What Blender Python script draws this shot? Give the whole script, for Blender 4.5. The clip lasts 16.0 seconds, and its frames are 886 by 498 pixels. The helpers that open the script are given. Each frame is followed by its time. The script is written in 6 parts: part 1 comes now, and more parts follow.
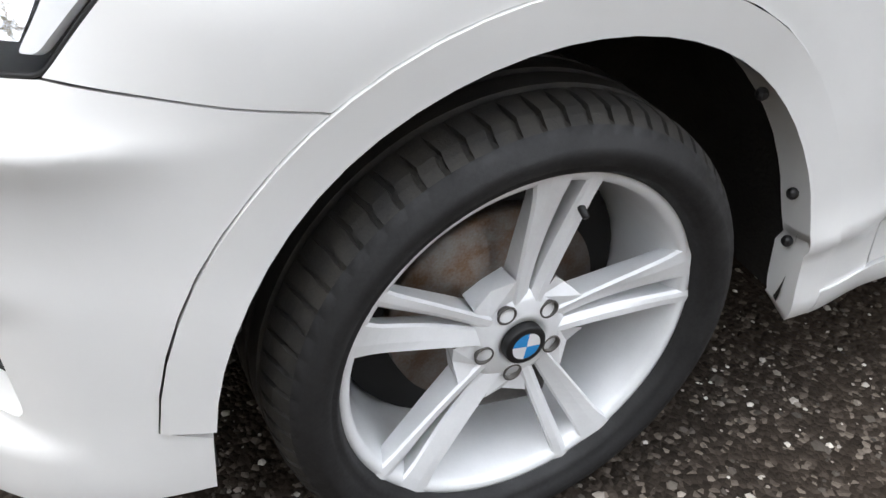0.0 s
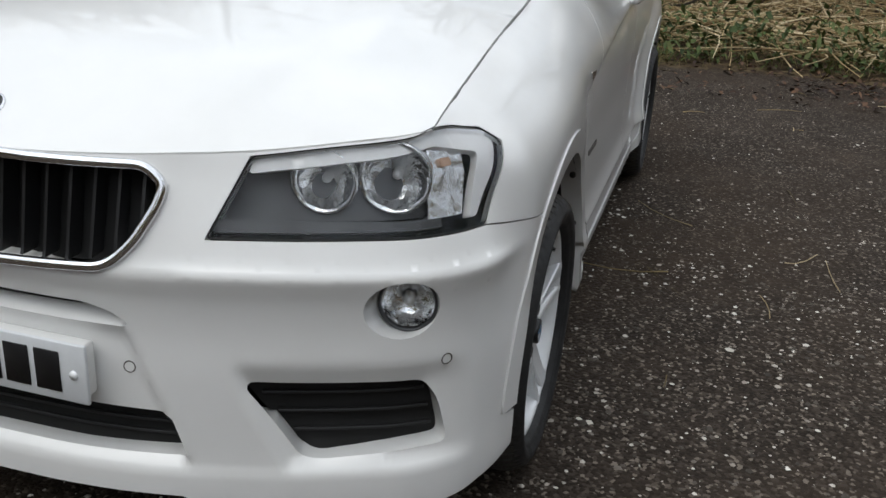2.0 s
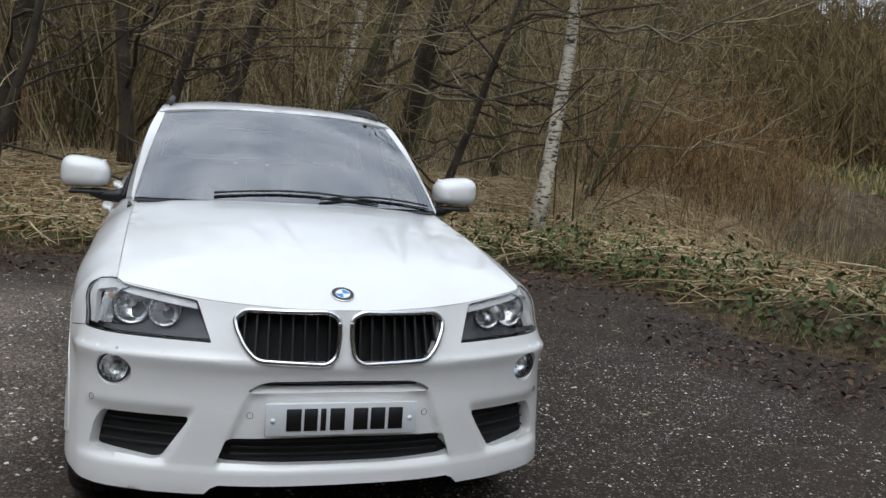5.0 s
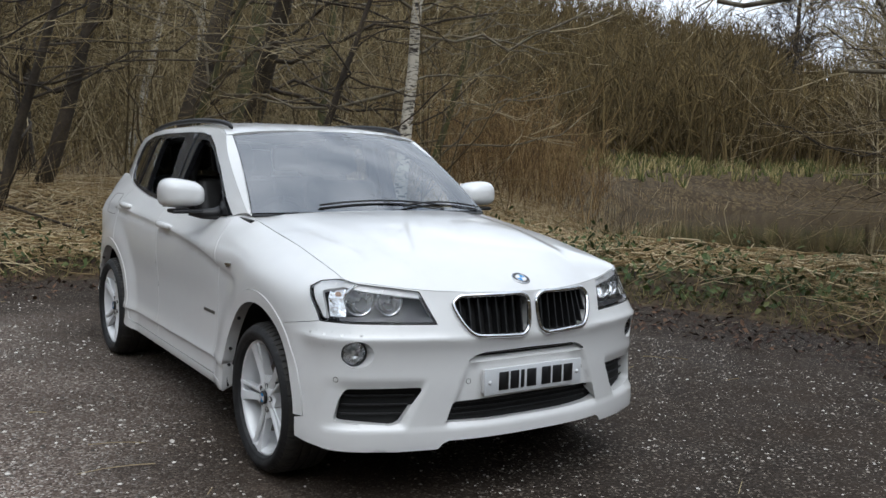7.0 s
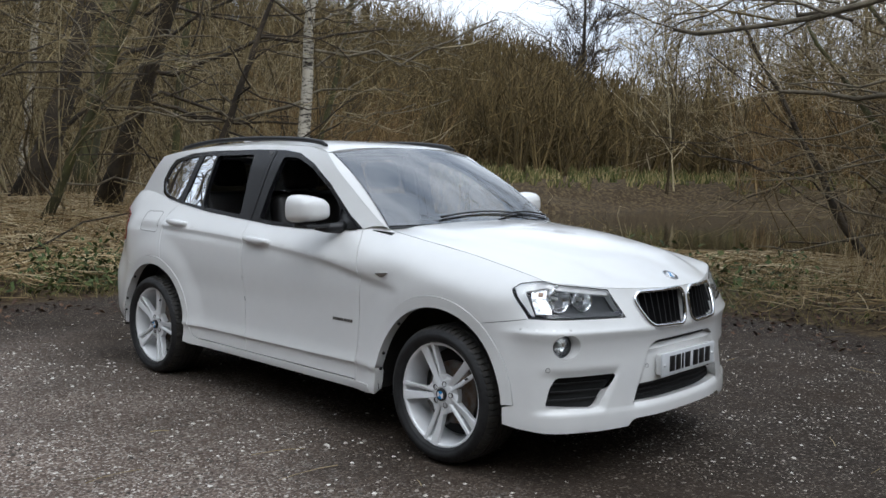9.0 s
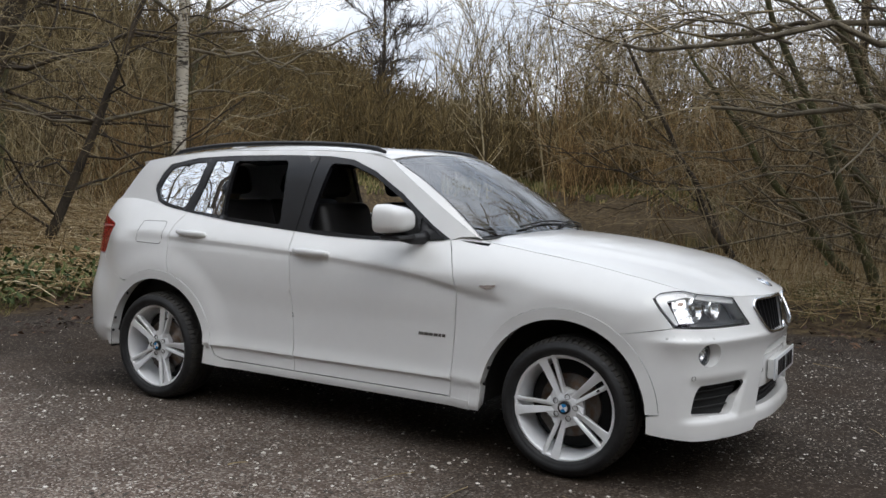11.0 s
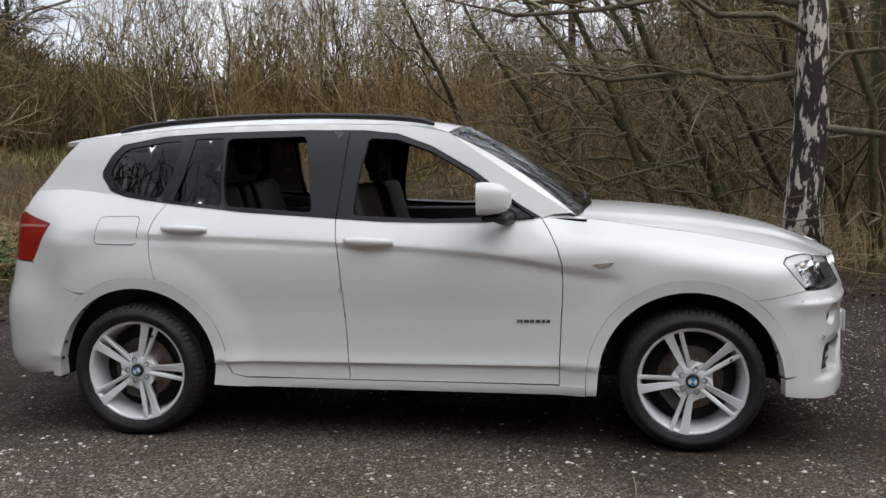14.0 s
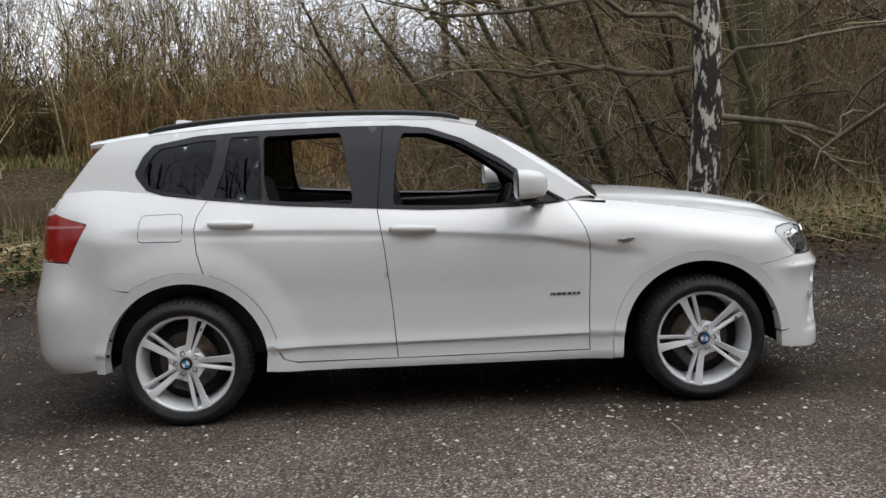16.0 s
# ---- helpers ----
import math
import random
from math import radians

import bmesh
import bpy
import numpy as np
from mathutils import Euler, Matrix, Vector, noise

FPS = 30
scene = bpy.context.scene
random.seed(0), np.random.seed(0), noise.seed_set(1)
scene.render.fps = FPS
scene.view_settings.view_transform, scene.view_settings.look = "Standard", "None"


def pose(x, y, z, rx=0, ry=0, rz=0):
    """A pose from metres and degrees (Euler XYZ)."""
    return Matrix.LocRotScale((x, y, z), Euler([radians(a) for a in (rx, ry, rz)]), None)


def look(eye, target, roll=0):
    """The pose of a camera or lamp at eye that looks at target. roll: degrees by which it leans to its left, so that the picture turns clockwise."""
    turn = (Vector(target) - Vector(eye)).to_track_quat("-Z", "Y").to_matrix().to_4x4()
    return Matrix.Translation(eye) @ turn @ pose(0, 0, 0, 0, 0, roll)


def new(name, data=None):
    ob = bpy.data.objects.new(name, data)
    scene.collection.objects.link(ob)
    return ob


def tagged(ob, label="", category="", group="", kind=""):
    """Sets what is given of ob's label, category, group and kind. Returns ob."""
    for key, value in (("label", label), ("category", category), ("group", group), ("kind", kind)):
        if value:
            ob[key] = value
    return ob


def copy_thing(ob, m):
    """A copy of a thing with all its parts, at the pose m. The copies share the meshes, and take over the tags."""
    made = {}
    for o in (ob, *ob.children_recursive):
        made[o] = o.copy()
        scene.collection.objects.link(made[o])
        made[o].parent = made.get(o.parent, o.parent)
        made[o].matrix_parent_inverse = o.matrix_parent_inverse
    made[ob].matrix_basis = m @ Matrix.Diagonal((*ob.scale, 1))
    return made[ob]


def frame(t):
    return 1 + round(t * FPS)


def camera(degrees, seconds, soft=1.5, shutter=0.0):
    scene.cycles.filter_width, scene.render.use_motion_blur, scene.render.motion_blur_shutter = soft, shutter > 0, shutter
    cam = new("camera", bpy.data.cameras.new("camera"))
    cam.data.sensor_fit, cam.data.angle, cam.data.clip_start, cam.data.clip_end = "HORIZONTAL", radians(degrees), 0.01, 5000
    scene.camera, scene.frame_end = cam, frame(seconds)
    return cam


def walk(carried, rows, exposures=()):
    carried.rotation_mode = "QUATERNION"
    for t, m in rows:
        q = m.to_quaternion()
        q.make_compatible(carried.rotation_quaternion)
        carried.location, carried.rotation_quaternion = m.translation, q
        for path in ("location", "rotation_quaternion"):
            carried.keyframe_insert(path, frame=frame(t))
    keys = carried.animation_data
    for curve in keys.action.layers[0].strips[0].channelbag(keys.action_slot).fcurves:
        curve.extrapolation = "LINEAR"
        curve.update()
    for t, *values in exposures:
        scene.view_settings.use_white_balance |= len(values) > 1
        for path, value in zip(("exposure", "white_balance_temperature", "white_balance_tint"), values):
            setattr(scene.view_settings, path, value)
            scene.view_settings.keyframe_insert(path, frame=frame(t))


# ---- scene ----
cam = camera(52.2, 16.0)
PATH = [
    (0, (0.534, 1.625, 1.116), (-0.242, 0.175, -0.022), 4.2),
    (0.5, (0.885, 1.630, 1.183), (-0.246, 0.344, 0.165), 3.9),
    (1, (1.235, 1.475, 1.158), (-0.281, 0.485, 0.306), 3.2),
    (1.5, (1.608, 1.344, 1.249), (-0.084, 0.617, 0.468), 3.0),
    (2, (1.981, 1.180, 1.301), (0.182, 0.674, 0.587), 3.2),
    (2.5, (2.276, 0.885, 1.358), (0.4, 0.597, 0.727), 4.1),
    (3, (2.655, 0.674, 1.394), (0.728, 0.572, 0.87), 4.2),
    (3.5, (3.042, 0.462, 1.461), (1.087, 0.545, 1.049), 4.5),
    (4, (3.301, 0.128, 1.491), (1.347, 0.407, 1.167), 4.5),
    (4.2, (3.423, -0.005, 1.485), (1.476, 0.352, 1.193), 4.5),
    (6.3, (3.961, -1.801, 1.446), (2.199, -0.88, 1.229), 2.6),
    (6.5, (3.91, -1.969, 1.44), (2.172, -1.003, 1.227), 2.3),
    (7, (3.802, -2.407, 1.44), (2.137, -1.317, 1.242), 1.5),
    (7.5, (3.733, -2.84, 1.438), (2.136, -1.65, 1.252), 1.0),
    (8, (3.498, -3.214, 1.426), (1.963, -1.944, 1.252), 0.9),
    (8.5, (3.245, -3.636, 1.426), (1.789, -2.276, 1.258), 0.8),
    (9, (3.026, -4.044, 1.432), (1.651, -2.602, 1.264), 0.7),
    (9.2, (2.886, -4.157, 1.422), (1.545, -2.683, 1.254), 0.7),
    (11.3, (1.426, -5.025, 1.418), (0.498, -3.26, 1.266), 1.0),
    (11.5, (1.275, -5.096, 1.4), (0.398, -3.306, 1.242), 0.8),
    (12, (0.938, -5.217, 1.381), (0.169, -3.378, 1.224), 0.5),
    (12.5, (0.505, -5.237, 1.404), (-0.139, -3.352, 1.232), 0.1),
    (13, (0.107, -5.257, 1.405), (-0.414, -3.337, 1.201), -0.4),
    (13.5, (-0.264, -5.251, 1.41), (-0.663, -3.303, 1.191), -0.6),
    (14, (-0.605, -5.209, 1.456), (-0.872, -3.238, 1.238), -0.8),
    (14.5, (-0.909, -5.356, 1.454), (-1.057, -3.374, 1.235), -1.1),
    (15, (-1.195, -5.442, 1.458), (-1.254, -3.455, 1.238), -1.4),
    (15.5, (-1.394, -5.479, 1.47), (-1.352, -3.493, 1.243), -1.8),
    (16, (-1.605, -5.648, 1.454), (-1.522, -3.664, 1.222), -2.3),
]
EXPOSURES = [(0.0, 1.6, 6450, 10), (0.7, 1.1, 6450, 10), (1.5, 0.55, 6450, 8), (2.5, 0.08, 6250, 8), (3.0, 0.0, 6200, 8), (3.6, 0.12, 6150, 8), (4.2, 0.27, 6100, 8), (6.5, 0.30, 6050, 8), (9.2, 0.28, 6000, 8), (11.3, 0.22, 6350, 10), (16.0, 0.32, 6400, 10)]
walk(cam, [(t, look(eye, target, roll)) for t, eye, target, roll in PATH], EXPOSURES)

# ---- world and light ----
SUN_AZ, SUN_EL = -25.0, 62.0
world = bpy.data.worlds.new("sky")
scene.world = world
world.use_nodes = True
wn = world.node_tree.nodes
wl = world.node_tree.links
sky = wn.new("ShaderNodeTexSky")
sky.sky_type = "NISHITA"
sky.sun_disc = False
sky.sun_elevation = radians(SUN_EL)
sky.sun_rotation = radians(90 - SUN_AZ)
sky.dust_density = 4.0
grey = wn.new("ShaderNodeHueSaturation")
grey.inputs["Saturation"].default_value = 0.12
wl.new(sky.outputs[0], grey.inputs["Color"])
cloud_at = wn.new("ShaderNodeTexCoord")
cloud_map = wn.new("ShaderNodeMapping")
cloud_map.inputs["Scale"].default_value = (1.6, 1.6, 4.5)
cloud = wn.new("ShaderNodeTexNoise")
cloud.inputs["Scale"].default_value = 1.7
cloud.inputs["Detail"].default_value = 7.0
cloud.inputs["Roughness"].default_value = 0.62
cloud_ramp = wn.new("ShaderNodeValToRGB")
cloud_ramp.color_ramp.elements[0].position = 0.3
cloud_ramp.color_ramp.elements[0].color = (4.4, 5.0, 6.0, 1)
cloud_ramp.color_ramp.elements[1].position = 0.68
cloud_ramp.color_ramp.elements[1].color = (12.0, 12.2, 12.6, 1)
wl.new(cloud_at.outputs["Generated"], cloud_map.inputs[0])
wl.new(cloud_map.outputs[0], cloud.inputs["Vector"])
wl.new(cloud.outputs["Fac"], cloud_ramp.inputs[0])
over = wn.new("ShaderNodeMixRGB")
over.inputs[0].default_value = 0.8
wl.new(grey.outputs[0], over.inputs[1])
wl.new(cloud_ramp.outputs[0], over.inputs[2])
wn["Background"].inputs[1].default_value = 0.12
wl.new(over.outputs[0], wn["Background"].inputs[0])
sun_data = bpy.data.lights.new("sun", "SUN")
sun_data.energy = 0.8
sun_data.angle = radians(50)
sun_data.color = (1.0, 0.96, 0.9)
sun = new("sun", sun_data)
sun_way = Vector((math.cos(radians(SUN_AZ)) * math.cos(radians(SUN_EL)), math.sin(radians(SUN_AZ)) * math.cos(radians(SUN_EL)), math.sin(radians(SUN_EL))))
sun.matrix_world = look(sun_way * 60, (0, 0, 0))

# ---- materials ----


def mat(name, base, rough=0.5, metal=0.0, vary=0.0, scale=8.0, bump=0.0, bump_scale=200.0, second=None, coat=0.0, spec=0.5, rough_vary=0.0):
    """Principled surface: two colours mixed by coarse and fine noise, with fine relief."""
    m = bpy.data.materials.new(name)
    m.use_nodes = True
    n, l = m.node_tree.nodes, m.node_tree.links
    b = n["Principled BSDF"]
    b.inputs["Base Color"].default_value = (*base, 1)
    b.inputs["Roughness"].default_value = rough
    b.inputs["Metallic"].default_value = metal
    b.inputs["Coat Weight"].default_value = coat
    b.inputs["Coat Roughness"].default_value = 0.03
    b.inputs["Specular IOR Level"].default_value = spec
    at = n.new("ShaderNodeTexCoord")
    if vary or second:
        other = second or tuple(c * (1 - vary) for c in base)
        big, fine = n.new("ShaderNodeTexNoise"), n.new("ShaderNodeTexNoise")
        big.inputs["Scale"].default_value, big.inputs["Detail"].default_value = scale, 6
        fine.inputs["Scale"].default_value, fine.inputs["Detail"].default_value = scale * 11, 4
        l.new(at.outputs["Object"], big.inputs["Vector"])
        l.new(at.outputs["Object"], fine.inputs["Vector"])
        add = n.new("ShaderNodeMath")
        add.operation = "MULTIPLY_ADD"
        add.inputs[1].default_value = 0.45
        l.new(fine.outputs["Fac"], add.inputs[0])
        l.new(big.outputs["Fac"], add.inputs[2])
        ramp = n.new("ShaderNodeValToRGB")
        ramp.color_ramp.elements[0].position, ramp.color_ramp.elements[1].position = 0.55, 0.9
        ramp.color_ramp.elements[0].color, ramp.color_ramp.elements[1].color = (*base, 1), (*other, 1)
        l.new(add.outputs[0], ramp.inputs[0])
        l.new(ramp.outputs[0], b.inputs["Base Color"])
        if rough_vary:
            span = n.new("ShaderNodeMapRange")
            span.inputs[1].default_value, span.inputs[2].default_value = 0.5, 1.0
            span.inputs[3].default_value, span.inputs[4].default_value = rough, rough + rough_vary
            l.new(add.outputs[0], span.inputs[0])
            l.new(span.outputs[0], b.inputs["Roughness"])
    if bump:
        tex, bm_node = n.new("ShaderNodeTexNoise"), n.new("ShaderNodeBump")
        tex.inputs["Scale"].default_value, tex.inputs["Detail"].default_value = bump_scale, 5
        l.new(at.outputs["Object"], tex.inputs["Vector"])
        bm_node.inputs["Strength"].default_value = bump
        bm_node.inputs["Distance"].default_value = 0.6 / bump_scale
        l.new(tex.outputs["Fac"], bm_node.inputs["Height"])
        l.new(bm_node.outputs[0], b.inputs["Normal"])
    return m


def glass(name, tint, rough=0.0, ior=1.5):
    """A pane that lets light through and mirrors by its angle."""
    m = bpy.data.materials.new(name)
    m.use_nodes = True
    n, l = m.node_tree.nodes, m.node_tree.links
    n.remove(n["Principled BSDF"])
    see, gloss, mix, fres = n.new("ShaderNodeBsdfTransparent"), n.new("ShaderNodeBsdfGlossy"), n.new("ShaderNodeMixShader"), n.new("ShaderNodeFresnel")
    see.inputs[0].default_value = (*tint, 1)
    gloss.inputs["Roughness"].default_value = rough
    gloss.inputs[0].default_value = (0.95, 0.97, 1.0, 1)
    fres.inputs[0].default_value = ior
    l.new(fres.outputs[0], mix.inputs[0])
    l.new(see.outputs[0], mix.inputs[1])
    l.new(gloss.outputs[0], mix.inputs[2])
    l.new(mix.outputs[0], n["Material Output"].inputs[0])
    return m


PAINT = mat("white_paint", (0.80, 0.80, 0.79), 0.32, 0, 0.035, 1.5, coat=0.9)
CHROME = mat("chrome", (0.82, 0.83, 0.85), 0.08, 1.0, 0.05, 30)
ALLOY = mat("alloy", (0.86, 0.87, 0.88), 0.30, 0.08, 0.05, 25, 0.05, 300, coat=0.7)
RUBBER = mat("rubber", (0.016, 0.016, 0.017), 0.55, 0, 0.4, 18, 0.25, 500, rough_vary=0.2)
TREAD = mat("tread_rubber", (0.022, 0.021, 0.02), 0.7, 0, 0, 26, 0.4, 350, second=(0.04, 0.036, 0.03))
BLACK = mat("black_plastic", (0.012, 0.012, 0.013), 0.45, 0, 0.3, 40, 0.15, 600)
INTAKE = mat("intake_mesh", (0.007, 0.007, 0.008), 0.6, 0, 0.3, 40)
GLOSS = mat("gloss_black", (0.008, 0.008, 0.009), 0.12, 0, 0.2, 10)
DARK = mat("dark_void", (0.006, 0.006, 0.006), 0.8, 0, 0.3, 12)
LINER = mat("arch_liner", (0.012, 0.011, 0.010), 0.85, 0, 0, 14, 0.6, 120, second=(0.022, 0.019, 0.016))
TRIM = mat("window_trim", (0.013, 0.013, 0.015), 0.2, 0, 0.25, 20, 0.1, 500)
PLATE = mat("plate_white", (0.72, 0.74, 0.76), 0.35, 0, 0.06, 9)
INK = mat("plate_black", (0.01, 0.01, 0.011), 0.4, 0, 0.2, 40)
BLUE = mat("roundel_blue", (0.03, 0.27, 0.62), 0.2, 0, 0.1, 60, coat=0.6)
WHITE = mat("roundel_white", (0.8, 0.81, 0.82), 0.2, 0, 0.05, 60, coat=0.6)
DISC = mat("brake_disc", (0.20, 0.19, 0.18), 0.42, 0.8, 0, 22, 0.2, 90, second=(0.14, 0.085, 0.05))
STEEL = mat("dull_steel", (0.16, 0.15, 0.14), 0.55, 0.6, 0.4, 16)
LAMPBACK = mat("lamp_housing", (0.085, 0.087, 0.092), 0.35, 0.2, 0.25, 14)
REFLECT = mat("reflector", (0.93, 0.94, 0.95), 0.09, 1.0, 0.05, 45, 0.35, 34)
SILVER = mat("lamp_silver", (0.86, 0.86, 0.86), 0.28, 0.15, 0.06, 30)
AMBER = mat("amber", (0.55, 0.36, 0.25), 0.25, 0, 0.1, 30)
RED = mat("red_lens", (0.42, 0.012, 0.010), 0.1, 0, 0.3, 22, 0.2, 130, coat=1.0)
LIGHTRED = mat("pale_lens", (0.62, 0.30, 0.27), 0.15, 0, 0.1, 40, coat=0.8)
LEATHER = mat("black_leather", (0.020, 0.019, 0.019), 0.5, 0, 0.3, 12, 0.3, 260)
LINING = mat("roof_lining", (0.10, 0.10, 0.10), 0.9, 0, 0.1, 20, 0.3, 400)
GLASS = glass("clear_glass", (0.80, 0.84, 0.83))
PRIVACY = glass("privacy_glass", (0.035, 0.04, 0.045), ior=1.36)
SCREEN = glass("windscreen_glass", (0.48, 0.54, 0.56), ior=3.1)
LENS = glass("lamp_lens", (0.97, 0.975, 0.98), ior=1.4)

# ---- mesh helpers ----


def mesh_of(name, verts, faces, material=None, smooth=True):
    me = bpy.data.meshes.new(name)
    me.from_pydata([tuple(v) for v in verts], [], [tuple(f) for f in faces])
    if smooth:
        me.polygons.foreach_set("use_smooth", [True] * len(me.polygons))
    if material:
        me.materials.append(material)
    me.update()
    return me


def part(name, data, material, parent=None, label=""):
    """One mesh object of a bmesh or mesh, under a thing."""
    if isinstance(data, bmesh.types.BMesh):
        me = bpy.data.meshes.new(name)
        data.to_mesh(me)
        data.free()
    else:
        me = data
    if material and not me.materials:
        me.materials.append(material)
    ob = new(name, me)
    if parent:
        ob.parent = parent
    return tagged(ob, label)


def box(cx, cy, cz, sx, sy, sz, bevel=0.005, segments=2):
    bm = bmesh.new()
    bmesh.ops.create_cube(bm, size=1, matrix=Matrix.Translation((cx, cy, cz)) @ Matrix.Diagonal((sx, sy, sz, 1)))
    if bevel:
        bmesh.ops.bevel(bm, geom=bm.edges[:], offset=bevel, segments=segments, affect="EDGES", profile=0.5)
        for f in bm.faces:
            f.smooth = True
    return bm


def lathe(profile, steps=48, cap=False):
    """Revolves (radius, along) pairs about the y axis."""
    vs, fs = [], []
    k = len(profile)
    for i in range(steps):
        a = 2 * math.pi * i / steps
        vs += [(r * math.cos(a), y, r * math.sin(a)) for r, y in profile]
    for i in range(steps):
        j = (i + 1) % steps
        fs += [(i * k + q, i * k + q + 1, j * k + q + 1, j * k + q) for q in range(k - 1)]
    if cap:
        fs.append([i * k + k - 1 for i in range(steps)])
    return vs, fs


def tube(points, radii, sides=6):
    """Tapered tube along points, as vertices and faces."""
    vs, fs = [], []
    pts = [Vector(p) for p in points]
    n = len(pts)
    for i, p in enumerate(pts):
        d = (pts[min(i + 1, n - 1)] - pts[max(i - 1, 0)]).normalized()
        u = d.orthogonal().normalized() if i == 0 else (u - d * u.dot(d)).normalized()
        w = d.cross(u)
        vs += [p + radii[i] * (math.cos(2 * math.pi * k / sides) * u + math.sin(2 * math.pi * k / sides) * w) for k in range(sides)]
    for i in range(n - 1):
        fs += [(i * sides + k, i * sides + (k + 1) % sides, (i + 1) * sides + (k + 1) % sides, (i + 1) * sides + k) for k in range(sides)]
    fs.append(list(range(sides))[::-1])
    fs.append([(n - 1) * sides + k for k in range(sides)])
    return vs, fs


def spline(points, per=12):
    """A smooth dense line through a few points."""
    p = np.array(points, float)
    q = np.vstack([2 * p[0] - p[1], p, 2 * p[-1] - p[-2]])
    out = []
    t = np.linspace(0, 1, per, endpoint=False)[:, None]
    for i in range(1, len(q) - 2):
        a, b, c, d = q[i - 1 : i + 3]
        out.append(0.5 * (2 * b + (c - a) * t + (2 * a - 5 * b + 4 * c - d) * t**2 + (3 * b - a - 3 * c + d) * t**3))
    return np.vstack([*out, p[-1:]])


def curve_fn(points):
    """A smooth function of one number through (x, y) pairs."""
    s = spline(sorted(points), 16)
    return lambda x: np.interp(x, s[:, 0], s[:, 1])


def step01(lo, hi, x):
    t = np.clip((x - lo) / (hi - lo), 0, 1)
    return t * t * (3 - 2 * t)

# ---- the place: ground ----
def quads(name, verts, faces, material, smooth=True):
    """A large mesh from arrays of vertices and four-cornered faces."""
    me = bpy.data.meshes.new(name)
    me.vertices.add(len(verts))
    me.vertices.foreach_set("co", np.ascontiguousarray(verts, np.float32).ravel())
    k = faces.shape[1]
    me.loops.add(faces.size)
    me.loops.foreach_set("vertex_index", np.ascontiguousarray(faces, np.int32).ravel())
    me.polygons.add(len(faces))
    me.polygons.foreach_set("loop_start", np.arange(0, faces.size, k, dtype=np.int32))
    me.polygons.foreach_set("use_smooth", np.full(len(faces), smooth))
    me.materials.append(material)
    me.update(calc_edges=True)
    return me


rng = np.random.default_rng(7)


def wobble(x, y, s=1.0):
    return np.sin(x * 1.7 * s + 0.6) * np.cos(y * 1.3 * s - 0.4) + 0.5 * np.sin(x * 3.9 * s - y * 2.7 * s + 1.3) + 0.3 * np.sin(x * 7.1 * s + y * 6.3 * s)


def verge(x, y):
    """Metres past the edge of the gravel; below zero on it."""
    a, b = -6.7 - x, y - 4.55 - 0.05 * np.clip(x, -3, 6)
    h = 1.2
    m = 0.5 * (a + b + np.sqrt((a - b) ** 2 + h * h)) - 0.15
    # the track leaves to the back of the car on its right
    m = np.where(y < -4.2, np.minimum(m, -0.5 - (y + 4.2) * -0.6), m)
    return m + 0.12 * wobble(x, y, 1.1)


def pond(x, y):
    """Below one inside the water."""
    u, v = (x + 11) * 0.87 + (y - 23) * 0.5, -(x + 11) * 0.5 + (y - 23) * 0.87
    return np.hypot(u / 8.6, v / 13.0) + 0.07 * wobble(x, y, 0.35)


def land(x, y):
    x, y = np.asarray(x, float), np.asarray(y, float)
    e = verge(x, y)
    west = step01(0.0, 5.0, -6.3 - x)
    h = 0.72 * step01(0.1, 7.0, e) * west + 0.14 * step01(0.05, 1.4, e) * (1 - west)
    h = h + 0.04 * wobble(x, y, 0.9) * step01(0.2, 1.5, e)
    p = pond(x, y)
    h = h - (h + 0.75) * (1 - step01(0.88, 1.35, p))
    far = np.hypot(x, y - 2)
    az = np.degrees(np.arctan2(y + 3, x - 1))
    rise = 0.055 * np.clip(far - 36, 0, 40) + 0.31 * np.clip(far - 66, 0, 60)
    return h + rise * step01(104, 146, az) * (1 - step01(176, 200, az)) + 0.015 * np.clip(far - 25, 0, 60)


def ground_sheet():
    n = 260
    t = np.linspace(-1, 1, n)
    g = np.sign(t) * (np.abs(t) * 9 + 0.9 * (np.exp(np.abs(t) * 7.2) - 1))
    gx, gy = np.meshgrid(g - 1.0, g)
    gz = land(gx, gy)
    near = verge(gx, gy) < 0
    gz = gz + np.where(near, 0.008 * wobble(gx, gy, 1.9), 0)
    v = np.stack([gx, gy, gz], -1).reshape(-1, 3)
    i = np.arange(n - 1)
    a = (i[:, None] * n + i[None]).ravel()
    return v, np.stack([a, a + 1, a + n + 1, a + n], -1)


